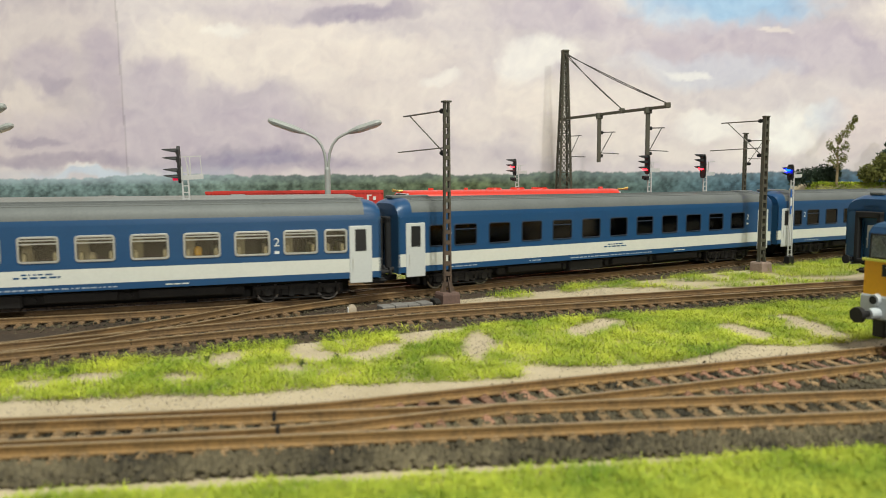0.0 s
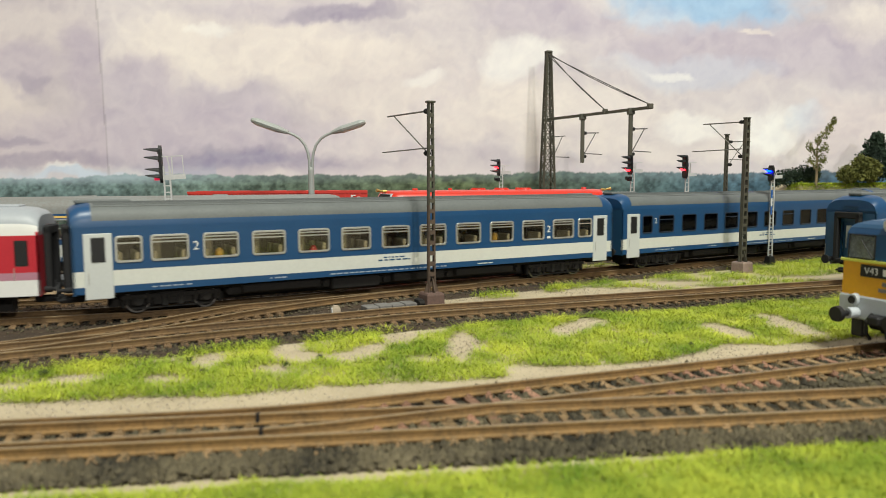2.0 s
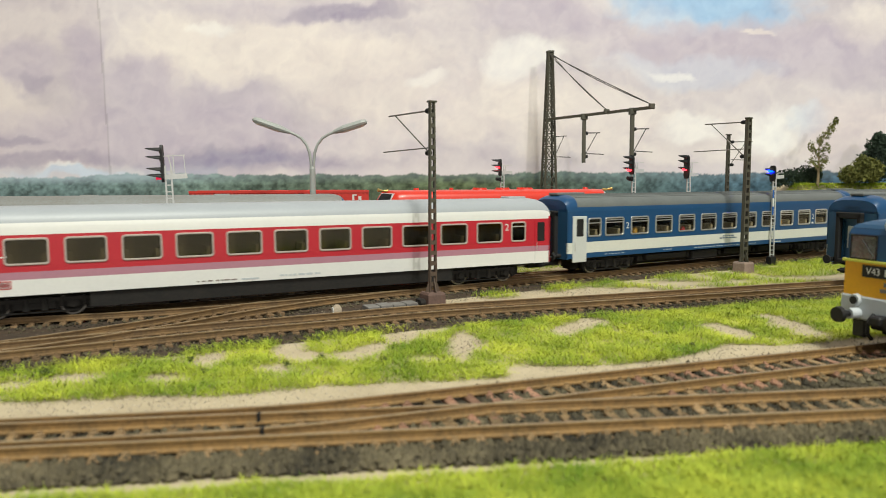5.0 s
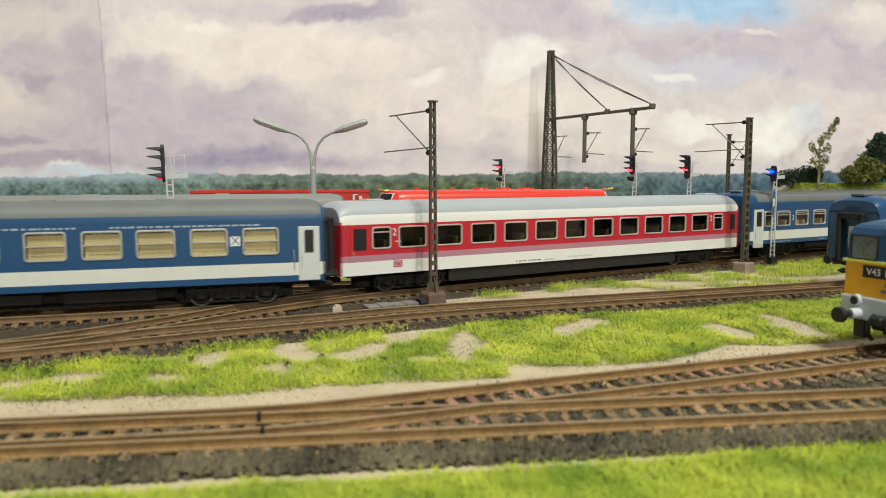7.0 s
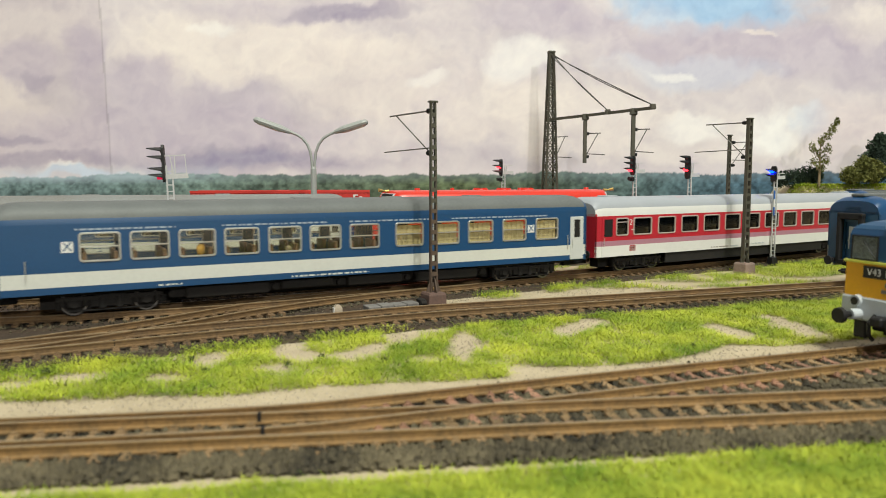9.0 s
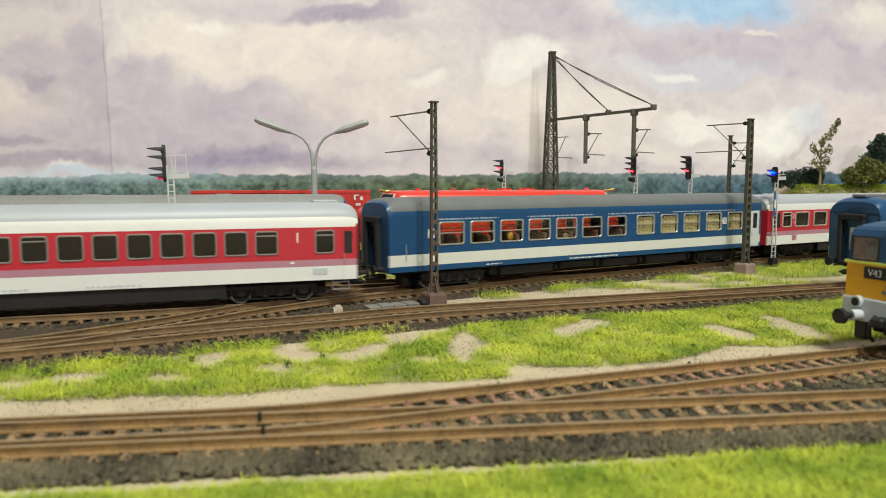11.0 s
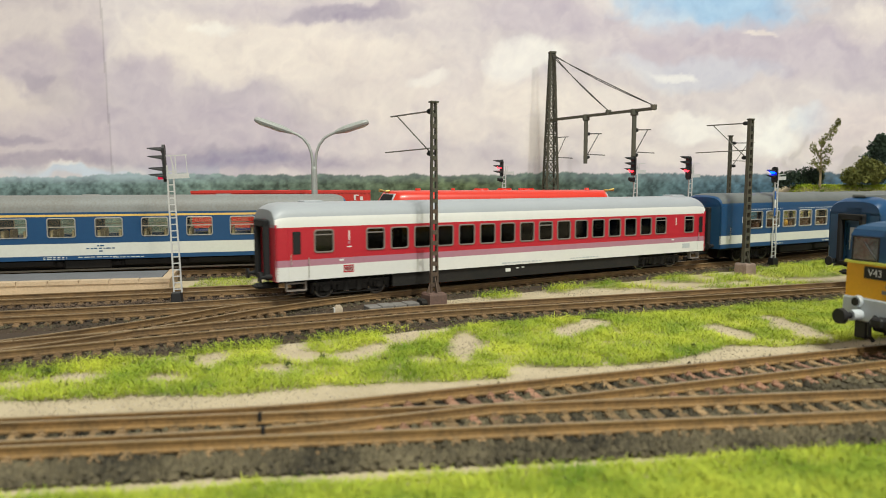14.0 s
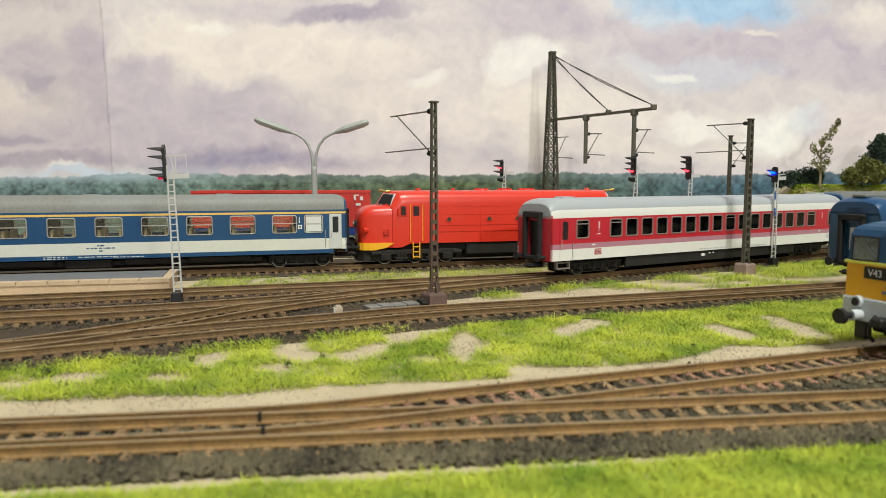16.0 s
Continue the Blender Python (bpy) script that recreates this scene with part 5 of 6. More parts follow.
def electric_locomotive(at, turn):
    """A blue, yellow and grey electric; its cab front faces the camera's side."""
    root = thing("electric_locomotive", at, turn, "blue, yellow and grey electric locomotive with black number board", "locomotive")

    def plan(z, front, hw, c=1.0):
        return [(-front, -hw + c, z), (-front + 1.6, -hw, z), (front - 1.6, -hw, z), (front, -hw + c, z), (front, hw - c, z), (front - 1.6, hw, z), (-front + 1.6, hw, z), (-front, hw - c, z)]
    for name, rows, mat in (("frame_apron", [(8.6, 78.6, 17.6), (9.2, 79.4, 18.0), (16.4, 79.4, 18.0), (17.0, 79.0, 17.9)], LOCO_GREY), ("lower_body", [(17.0, 78.8, 17.7), (29.0, 78.6, 17.7)], LOCO_YELLOW),
                            ("upper_body", [(29.0, 78.3, 17.5), (30.5, 78.2, 17.5), (38.4, 78.0, 17.3), (40.4, 77.2, 16.8)], BLUE), ("roof", [(40.4, 77.3, 16.9), (41.7, 76.2, 15.4), (42.9, 73.8, 12.0), (43.8, 69.0, 8.0)], BLUE_DARK)):
        bm = bmesh.new()
        loft(bm, [plan(*r) for r in rows])
        part(name, bm, mat, root)
    bm = bmesh.new()
    loft(bm, [plan(28.7, 79.5, 18.2), plan(29.5, 79.5, 18.2)])
    part("trim_line", bm, LIME, root, "lime yellow trim line")
    for e in (-1, 1):
        for y in (-7.4, 7.4):
            m = Matrix.Translation((e * 78.0, y * 1.36, 33.9)) @ Matrix.Rotation(-e * radians(2.0), 4, "Y")
            bm = bmesh.new()
            for y0, y1, z0, z1 in ((-5.3, 5.3, -4.3, -3.8), (-5.3, 5.3, 3.8, 4.3), (-5.3, -4.8, -4.3, 4.3), (4.8, 5.3, -4.3, 4.3)):
                box(bm, -0.5, 0.5, y0, y1, z0, z1, 0.15, 0, m)
            w = part("window", bm, BLACK, root)
            bm = bmesh.new()
            box(bm, -0.2, 0.25, -4.9, 4.9, -3.9, 3.9, 0.1, 0, m)
            part("pane", bm, CAB_GLASS, w)
            # flat mottled panel, stands in for the cab interior seen through the glass
            bm = bmesh.new()
            box(bm, -0.15, 0.12, -4.9, 4.9, -3.9, 3.9, 0, 0, m)
            part("cab_backing", bm, CAB_INSIDE, w)
            bm = bmesh.new()
            tube(bm, (e * 78.9, y - 2, 30.6), (e * 78.3, y + 3.2, 36.4), 0.2, seg=6)
            part("wiper", bm, BLACK, w)
            # lower lamps
            bm = bmesh.new()
            tube(bm, (e * 78.6, y * 1.48, 15.4), (e * 80.6, y * 1.48, 15.4), 2.3, 2.0, seg=18)
            lamp = part("headlight", bm, LOCO_GREY, root)
            bm = bmesh.new()
            tube(bm, (e * 80.4, y * 1.48, 15.4), (e * 80.9, y * 1.48, 15.4), 1.4, seg=16)
            part("lens", bm, BLACK, lamp)
            # buffers
            bm = bmesh.new()
            tube(bm, (e * 79, y * 1.36, 11.0), (e * 83.6, y * 1.36, 11.0), 1.9, seg=14)
            b = part("buffer", bm, LOCO_GREY, root)
            bm = bmesh.new()
            tube(bm, (e * 83.4, y * 1.36, 11.0), (e * 87.6, y * 1.36, 11.0), 1.1, seg=10)
            tube(bm, (e * 87.4, y * 1.36, 11.0), (e * 89.0, y * 1.36, 11.0), 2.8, 2.6, seg=20)
            part("buffer_head", bm, BLACK, b)
        bm = bmesh.new()
        tube(bm, (e * 73.5, 0, 41.8), (e * 78.2, 0, 41.8), 2.5, seg=18)
        lamp = part("headlight", bm, LOCO_GREY, root)
        bm = bmesh.new()
        tube(bm, (e * 78.0, 0, 41.8), (e * 78.5, 0, 41.8), 1.7, seg=16)
        part("lens", bm, LAMP_LENS, lamp)
        bm = bmesh.new()
        box(bm, min(e * 78.4, e * 79.3), max(e * 78.4, e * 79.3), -9.4, 9.4, 23.8, 27.9, 0.15)
        board = part("number_board", bm, BLACK, root, "black number board with white characters")
        if e < 0:
            words("V43", 3.4, WHITE, board, pose(-79.36, 5.0, 25.85, 90, 0, -90))
            bm = bmesh.new()
            for k in range(4):
                box(bm, -79.42, -79.3, -1.0 - k * 2.1, 0.6 - k * 2.1, 24.7, 27.0)
            part("marking", bm, WHITE, board)
            bm = bmesh.new()
            box(bm, -79.2, -78.6, -2.2, 2.2, 19.2, 20.4)
            box(bm, -79.2, -78.6, -0.9, 0.9, 21.2, 22.6)
            part("marking", bm, FRAME_GREY, root)
        bm = bmesh.new()
        for y in (-4.2, 3.6):
            sweep(bm, [(e * 79.6, y, 11.5), (e * 81.8, y + 0.3, 9.0), (e * 82.0, y, 5.0), (e * 80.5, y - 0.4, 3.0)], 0.7)
        box(bm, min(e * 79, e * 84), max(e * 79, e * 84), -2.4, 2.4, 8.4, 11.6, 0.6)
        part("brake_hose", bm, BLACK, root)
        bm = bmesh.new()
        for y in (-10.5, 10.5):
            box(bm, min(e * 76, e * 78.4), max(e * 76, e * 78.4), y - 2.6, y + 2.6, 2.4, 8.8, 0.6)
        part("rail_guard", bm, BLACK, root)
    bm = bmesh.new()
    box(bm, -70, 70, -13, 13, 4.0, 9.2, 0.6)
    part("underframe", bm, UNDER, root)
    add_bogies(root, (-46, 46), False)
    return root


CAB_GLASS = pane_material("cab_glass", (0.75, 0.76, 0.74), 0.10)
CAB_INSIDE = material("cab_inside", (0.36, 0.39, 0.38), 0.6, second=(0.12, 0.13, 0.12), spread=150)


def container_wagon(at, turn):
    root = thing("container_wagon", at, turn, "blue flat wagon carrying a red ribbed container", "wagon")
    bm = bmesh.new()
    box(bm, -76, 76, -14, 14, 13, 19.5, 0.5)
    part("wagon_frame", bm, WAGON_BLUE, root)
    bm = bmesh.new()
    box(bm, -71.5, 71.5, -13.6, 13.6, 20.0, 49.2, 0.3)
    for s in (-1, 1):
        for k in range(46):
            x = -69.5 + k * 3.06
            box(bm, x, x + 1.5, s * 13.6 - 0.5, s * 13.6 + 0.5, 21.5, 48)
        for k in range(9):
            box(bm, min(s * 71.2, s * 72.0), max(s * 71.2, s * 72.0), -12.6 + k * 2.9, -11.2 + k * 2.9, 21.5, 48)
        box(bm, -72, 72, s * 13.8 - 0.5, s * 13.8 + 0.5, 48, 49.9)
        box(bm, -72, 72, s * 13.8 - 0.5, s * 13.8 + 0.5, 20, 21.4)
    for x in (-30, 0, 26, 44):
        box(bm, x - 5, x + 5, -5, 5, 49, 50.2, 0.4)
    part("container", bm, CONTAINER_RED, root, "red ribbed steel container")
    bm = bmesh.new()
    box(bm, 58.5, 60.2, -14.4, -14.1, 42, 46.5)
    box(bm, 60.2, 62.5, -14.4, -14.1, 45.6, 46.5)
    box(bm, 63.5, 66, -14.4, -14.1, 42, 45)
    box(bm, 60, 64, -14.4, -14.1, 37.5, 39.5)
    part("marking", bm, WHITE, root)
    buffers(root, -76, -1)
    buffers(root, 76, 1)
    add_bogies(root, (-52, 52), False)
    return root


# ---- masts, signals, lamps ----
def lattice_pole(at, arms, foot, group="catenary poles", tall=98.0, rust=True, slim=1.0, label="grey-green lattice catenary pole on a concrete foot"):
    """Two channels joined by plates, with bracket arms: arms = (upper reach, lower reach, strut reach, upper z, lower z, strut z, heading)."""
    root = thing("catenary_pole", at, 0, label, "pole", group)
    z0 = 2.6
    rot = Matrix.Rotation(radians(28), 4, "Z")
    for lo, hi, mat in ((z0, 46.0, MAST_RUST if rust else MAST_GREEN), (46.0, tall, MAST_GREEN)):
        bm = bmesh.new()
        for s in (-1, 1):
            def at_z(z):
                k = (z - z0) / (tall - z0)
                return slim * (2.25 * (1 - k) + 1.35 * k)
            r0, r1 = at_z(lo), at_z(hi)
            rings = [[rot @ Vector((s * r + a, b, z)) for a, b in ((-0.45, -1.25 * slim), (0.45, -1.25 * slim), (0.45, 1.25 * slim), (-0.45, 1.25 * slim))] for r, z in ((r0, lo), (r1, hi))]
            loft(bm, rings)
        part("channel", bm, mat, root)
    z = z0 + 3
    while z < tall - 2:
        k = (z - z0) / (tall - z0)
        r = slim * (2.25 * (1 - k) + 1.35 * k)
        bm = bmesh.new()
        for s in (-1, 1):
            box(bm, -r, r, s * 1.0 - 0.2, s * 1.0 + 0.2, z, z + 2.0, 0, 0, rot)
        part("batten_plate", bm, MAST_RUST if rust and z < 46 else MAST_GREEN, root)
        z += 5.2
    bm = bmesh.new()
    box(bm, -2.2, 2.2, -1.6, 1.6, tall - 0.3, tall + 0.6, 0.2, 0, rot)
    part("cap", bm, MAST_GREEN, root)
    bm = bmesh.new()
    for a in range(4):
        q = Matrix.Rotation(a * math.pi / 2, 4, "Z")
        v = [bm.verts.new(rot @ q @ Vector(p)) for p in ((1.4, -0.25, z0), (4.2, -0.25, z0), (1.4, -0.25, z0 + 7.5), (1.4, 0.25, z0), (4.2, 0.25, z0), (1.4, 0.25, z0 + 7.5))]
        for f in ((0, 1, 2), (3, 5, 4), (0, 3, 4, 1), (1, 4, 5, 2), (2, 5, 3, 0)):
            bm.faces.new([v[i] for i in f])
    part("gusset", bm, MAST_RUST if rust else MAST_GREEN, root)
    bm = bmesh.new()
    rings = [[rot @ Vector((x * k, y * k, z)) for x, y in ((-4.7, -4.7), (4.7, -4.7), (4.7, 4.7), (-4.7, 4.7))] for k, z in ((1.04, -6), (1.0, 1.6), (0.9, 2.7))]
    loft(bm, rings)
    part("foundation", bm, foot, root)
    for up, low, strut, zu, zl, zs, head in arms:
        d = Vector((math.cos(radians(head)), math.sin(radians(head)), 0))
        bm = bmesh.new()
        sweep(bm, [d * 2 + Vector((0, 0, zu)), d * up + Vector((0, 0, zu + 0.6))], 0.42)
        sweep(bm, [d * strut + Vector((0, 0, zu + 0.5)), d * 2.5 + Vector((0, 0, zs))], 0.36)
        sweep(bm, [d * low + Vector((0, 0, zl - 0.4)), d * 3.2 + Vector((0, 0, zl))], 0.34)
        part("bracket_arm", bm, WIRE, root)
        for z in (zu, zs):
            bm = bmesh.new()
            for k in range(4):
                c = d * (2.0 + k * 0.9) + Vector((0, 0, z))
                tube(bm, c, c + d * 0.7, 1.0 if k % 2 else 1.35, seg=10)
            part("insulator", bm, BLACK, root)
    return root


def lattice_tower(at, to, tall=158.0):
    """A tall tapering lattice mast with a cantilever beam stayed by cables over the tracks; 'to' is the beam's far end."""
    root = thing("lattice_mast", at, 0, "tall dark lattice mast with a stayed beam over the tracks", "mast")
    turn = Matrix.Rotation(radians(12), 4, "Z")

    def half(z):
        k = (z + 5) / (tall + 5)
        return 6.3 * (1 - k) + 1.6 * k
    legs = []
    for a, b in ((-1, -1), (1, -1), (1, 1), (-1, 1)):
        bm = bmesh.new()
        beam(bm, turn @ Vector((a * half(-5), b * half(-5), -5)), turn @ Vector((a * half(tall), b * half(tall), tall)), 1.3, 1.3)
        part("leg", bm, MAST_GREEN, root)
    n = 17
    for i in range(n):
        za = -5 + (tall + 5) * (1 - (1 - i / n) ** 1.25)
        zb = -5 + (tall + 5) * (1 - (1 - (i + 1) / n) ** 1.25)
        bm = bmesh.new()
        for k in range(4):
            c = ((-1, -1), (1, -1), (1, 1), (-1, 1))
            (a0, b0), (a1, b1) = c[k], c[(k + 1) % 4]
            p = lambda a, b, z: turn @ Vector((a * half(z), b * half(z), z))
            beam(bm, p(a0, b0, za), p(a1, b1, zb), 0.6, 0.6)
            beam(bm, p(a1, b1, za), p(a0, b0, zb), 0.6, 0.6)
            beam(bm, p(a0, b0, zb), p(a1, b1, zb), 0.7, 0.7)
        part("lattice_panel", bm, MAST_GREEN, root)
    bm = bmesh.new()
    box(bm, -2.6, 2.6, -2.6, 2.6, tall - 0.5, tall + 1.0, 0.2, 0, turn)
    part("cap", bm, MAST_GREEN, root)
    end = Vector((to[0] - at[0], to[1] - at[1], 105.8))
    start = Vector((0, 0, 105.8))
    d = (end - start).normalized()
    bm = bmesh.new()
    beam(bm, start - d * 5, end + d * 1.5, 2.2, 1.9)
    part("cantilever_beam", bm, MAST_GREEN, root)
    L = (end - start).length
    side = Vector((0.93, 0.36, 0))
    for k, low in ((0.38, 70.6), (0.837, 70.0)):
        c = start + d * L * k
        bm = bmesh.new()
        box(bm, -1.3, 1.3, -1.3, 1.3, low - c.z, 0.5, 0.2, 0, Matrix.Translation(c))
        box(bm, -2.4, 2.4, -2.0, 2.0, -3.4, 1.2, 0.5, 0, Matrix.Translation(c))
        h = part("hanger", bm, MAST_GREEN, root)
        bm = bmesh.new()
        a = Vector((c.x, c.y, 0))
        sweep(bm, [a + Vector((0, 0, 92.6)), a + side * 14 + Vector((0, 0, 93.2))], 0.38)
        sweep(bm, [a + side * 11.5 + Vector((0, 0, 93)), a + Vector((0, 0, 74.6))], 0.36)
        sweep(bm, [a + Vector((0, 0, 77.6)), a + side * 17.5 + Vector((0, 0, 77.0))], 0.32)
        part("bracket_arm", bm, WIRE_DARK, h)
        bm = bmesh.new()
        for z in (92.6, 75.4):
            tube(bm, a + Vector((0, 0, z)), a + side * 3 + Vector((0, 0, z)), 1.3, seg=10)
        part("insulator", bm, BLACK, h)
    bm = bmesh.new()
    a = side * 3
    sweep(bm, [a + Vector((0, 0, 92)), side * 16 + Vector((0, 0, 93))], 0.32)
    sweep(bm, [side * 13.5 + Vector((0, 0, 93)), a + Vector((0, 0, 72))], 0.32)
    sweep(bm, [a + Vector((0, 0, 76.5)), side * 20 + Vector((0, 0, 76))], 0.32)
    part("bracket_arm", bm, WIRE_DARK, root)
    for k in (0.60, 1.0):
        c = start + d * L * k
        bm = bmesh.new()
        box(bm, -1.8, 1.8, -1.8, 1.8, -1.0, 2.6, 0.4, 0, Matrix.Translation(c))
        part("clamp", bm, MAST_GREEN, root)
        for o in (-1.3, 1.3):
            bm = bmesh.new()
            top = Vector((o, 0.6 * o, tall - 1.5))
            pts = [top.lerp(c + Vector((0, 0, 2)), t) + Vector((0, 0, -(1.2 + 0.6 * o) * math.sin(math.pi * t))) for t in [i / 8 for i in range(9)]]
            sweep(bm, pts, 0.34, seg=5)
            part("stay_cable", bm, WIRE_DARK, root)
    return root


def double_lamp(at, label="light grey double-armed street lamp"):
    root = thing("street_lamp", at, 0, label, "street lamp", "double street lamps")
    bm = bmesh.new()
    tube(bm, (0, 0, -6), (0, 0, 66.5), 2.5, 2.2, seg=14)
    tube(bm, (0, 0, 66.5), (0, 0, 68.5), 2.2, 1.4, seg=14)
    part("post", bm, LAMP_GREY, root)
    for s, tip in ((-1, (-44.0, 104.0)), (1, (41.5, 102.0))):
        elbow = (s * 16.5, 94.2)
        pts = [(s * 1.0, 0, 62), (s * 1.1, 0, 72), (s * 2.0, 0, 79), (s * 4.2, 0, 85), (s * 8.0, 0, 89.8), (s * 12, 0, 92.3), (elbow[0], 0, elbow[1])]
        bm = bmesh.new()
        sweep(bm, pts, 1.05, seg=8)
        arm = part("arm", bm, LAMP_GREY, root)
        a, b = Vector((elbow[0], 0, elbow[1])), Vector((tip[0], 0, tip[1]))
        d = (b - a).normalized()
        up = Vector((-d.z * s, 0, d.x * s)) * s
        up = up if up.z > 0 else -up
        bm = bmesh.new()
        rings = []
        for t, w, h in ((0, 1.4, 1.4), (0.12, 2.4, 2.0), (0.3, 3.8, 2.8), (0.85, 3.8, 2.7), (0.96, 3.0, 2.1), (1.0, 1.6, 1.2)):
            c = a.lerp(b, t)
            rings.append([c + Vector((0, w * math.cos(q), 0)) + up * (h * math.sin(q)) for q in [i * math.pi / 5 for i in range(10)]])
        loft(bm, rings)
        head = part("lamp_head", bm, LAMP_GREY, arm)
        bm = bmesh.new()
        rings = []
        for t, w, h in ((0.22, 1.6, 0.6), (0.3, 2.6, 1.2), (0.85, 2.6, 1.2), (0.92, 1.6, 0.6)):
            c = a.lerp(b, t) - up * 1.7
            rings.append([c + Vector((0, w * math.cos(q), 0)) + up * (h * math.sin(q)) for q in [i * math.pi / 5 for i in range(10)]])
        loft(bm, rings)
        part("diffuser", bm, LAMP_LENS, arm)
    return root


def light_signal(at, turn, lamps, lit, label, lit_mat, top=75.5, plate=18.5, stripes=False, base_z=-5.0, extra_low=False, shunt=False):
    """A colour-light signal on a ladder-like lattice post; it faces along -x before its turn."""
    root = thing("railway_signal", at, turn, label, "signal", "light signals")
    z1 = top - plate * 0.55
    bm = bmesh.new()
    box(bm, -3.0, 3.0, -3.0, 3.0, base_z, base_z + 6.4, 0.4)
    for v in bm.verts:
        if v.co.z > base_z + 3:
            v.co.x *= 0.78
            v.co.y *= 0.78
    part("base", bm, BLACK, root)
    for s in (-1, 1):
        bm = bmesh.new()
        beam(bm, (0.6 + s * 1.9, 0.3, base_z + 6), (0.6 + s * 1.35, 0.3, z1), 0.75, 0.75)
        part("post_rail", bm, SIGNAL_GREY, root)
    z = base_z + 7.5
    while z < z1 - 0.5:
        k = (z - base_z) / (z1 - base_z)
        r = 1.9 * (1 - k) + 1.35 * k
        bm = bmesh.new()
        box(bm, 0.6 - r, 0.6 + r, 0.0, 0.6, z, z + 0.55)
        part("rung", bm, SIGNAL_GREY, root)
        z += 3.3
    bm = bmesh.new()
    rings = [[(x, y * 2.5, zz) for y, zz in ((-0.6, top - plate), (0.6, top - plate), (1, top - plate + 1.8), (1, top - 1.8), (0.6, top), (-0.6, top), (-1, top - 1.8), (-1, top - plate + 1.8))] for x in (-2.4, -1.2)]
    loft(bm, rings)
    head = part("target_plate", bm, BLACK, root)
    for k, (z, on) in enumerate(zip(lamps, lit)):
        # a lit lens is drawn out to imitate its glow on the visor's inside
        bm = bmesh.new()
        tube(bm, (-2.5, 0, z), (-5.2 if on else -3.0, 0, z), 1.25, seg=14)
        part("lens", bm, lit_mat if on else LENS_OFF, head)
        bm = bmesh.new()
        rows = []
        for x, r, lim in ((-2.4, 1.75, 1.0), (-5.0, 1.75, 0.85), (-7.8, 1.65, 0.60), (-9.6, 1.5, 0.22)):
            rows.append([(x, r * math.cos(q), z + r * math.sin(q)) for q in [math.pi * (0.5 + lim * (i / 8 - 0.5) * 1.15) for i in range(9)]])
        loft(bm, rows, caps=False, closed=False)
        back = [[(x, y * 0.86, z + (zz - z) * 0.86) for x, y, zz in r] for r in rows]
        loft(bm, back, caps=False, closed=False)
        part("visor", bm, BLACK, head)
    bm = bmesh.new()
    zb = top - plate + 2.6
    beam(bm, (-1.2, 0, zb), (9.5, 0, zb + 0.4), 0.5, 2.4)
    beam(bm, (-1.2, 0, top - 5.5), (9.0, 0, top - 5.2), 0.45, 0.45)
    beam(bm, (1.2, 0, top - 5.5), (3.0, 0, zb), 0.45, 0.45)
    beam(bm, (3.4, 0, top - 5.4), (3.4, 0, zb), 0.45, 0.45)
    beam(bm, (8.4, 0, top - 5.2), (8.8, 0, zb + 1), 0.35, 0.35) if extra_low else None
    part("service_platform", bm, SIGNAL_GREY, root)
    if shunt:
        z = top - plate - 3.0
        bm = bmesh.new()
        box(bm, -3.6, -1.0, -1.9, 1.9, z - 1.6, z + 1.6, 0.5)
        lamp = part("shunting_lamp", bm, BLACK, root)
        bm = bmesh.new()
        tube(bm, (-3.4, 0, z + 0.4), (-5.4, 0, z + 0.4), 1.2, 1.4, seg=12)
        part("visor", bm, BLACK, lamp)
    if stripes:
        for k, m in enumerate((PLATE_BLUE, WHITE, PLATE_BLUE)):
            bm = bmesh.new()
            box(bm, -1.6, -0.4, -0.8, -0.4, 32 + k * 6.0, 38 + k * 6.0)
            part("marker_plate", bm, m, root)
    return root


# ---- plants ----
def clump_crown(bm, blobs, n, size, seed, mat=0):
    """Many small leaf clumps spread through soft masses: blobs (x, y, z, rx, ry, rz)."""
    rs = np.random.RandomState(seed)
    verts, faces = [], []
    for i in range(n):
        x, y, z, rx, ry, rz = blobs[i % len(blobs)]
        v = rs.normal(size=3)
        v /= np.linalg.norm(v)
        c = np.array([x, y, z]) + v * np.array([rx, ry, rz]) * rs.rand() ** 0.4
        s = size * (0.5 + rs.rand())
        p = c + rs.normal(size=(4, 3)) * s * 0.55
        k = len(verts)
        verts += [Vector(q) for q in p]
        faces += [(k, k + 1, k + 2), (k, k + 2, k + 3)]
    return verts, faces


def plant(name, at, blobs, n, size, mat, label, trunk, seed, limbs=()):
    root = thing(name, at, 0, label, "tree" if trunk else "shrub")
    if trunk:
        bm = bmesh.new()
        h, r = trunk
        pts = [Vector((0, 0, -3)), Vector((0.6, 0, h * 0.35)), Vector((-0.4, 0.3, h * 0.7)), Vector((0.8, 0, h))]
        for i, (a, b) in enumerate(zip(pts[:-1], pts[1:])):
            tube(bm, a, b, r * (1 - i * 0.28), r * (1 - (i + 1) * 0.28), seg=7)
        for x, z0, z1 in limbs:
            tube(bm, (0, 0, z0), (x, 0.5, z1), r * 0.45, r * 0.18, seg=5)
        part("trunk", bm, BARK, root)
    verts, faces = clump_crown(None, blobs, n, size, seed)
    me = bpy.data.meshes.new("crown")
    me.from_pydata([v * MM for v in verts], [], faces)
    me.materials.append(mat)
    ob = new("crown", me)
    ob.parent = root
    return root


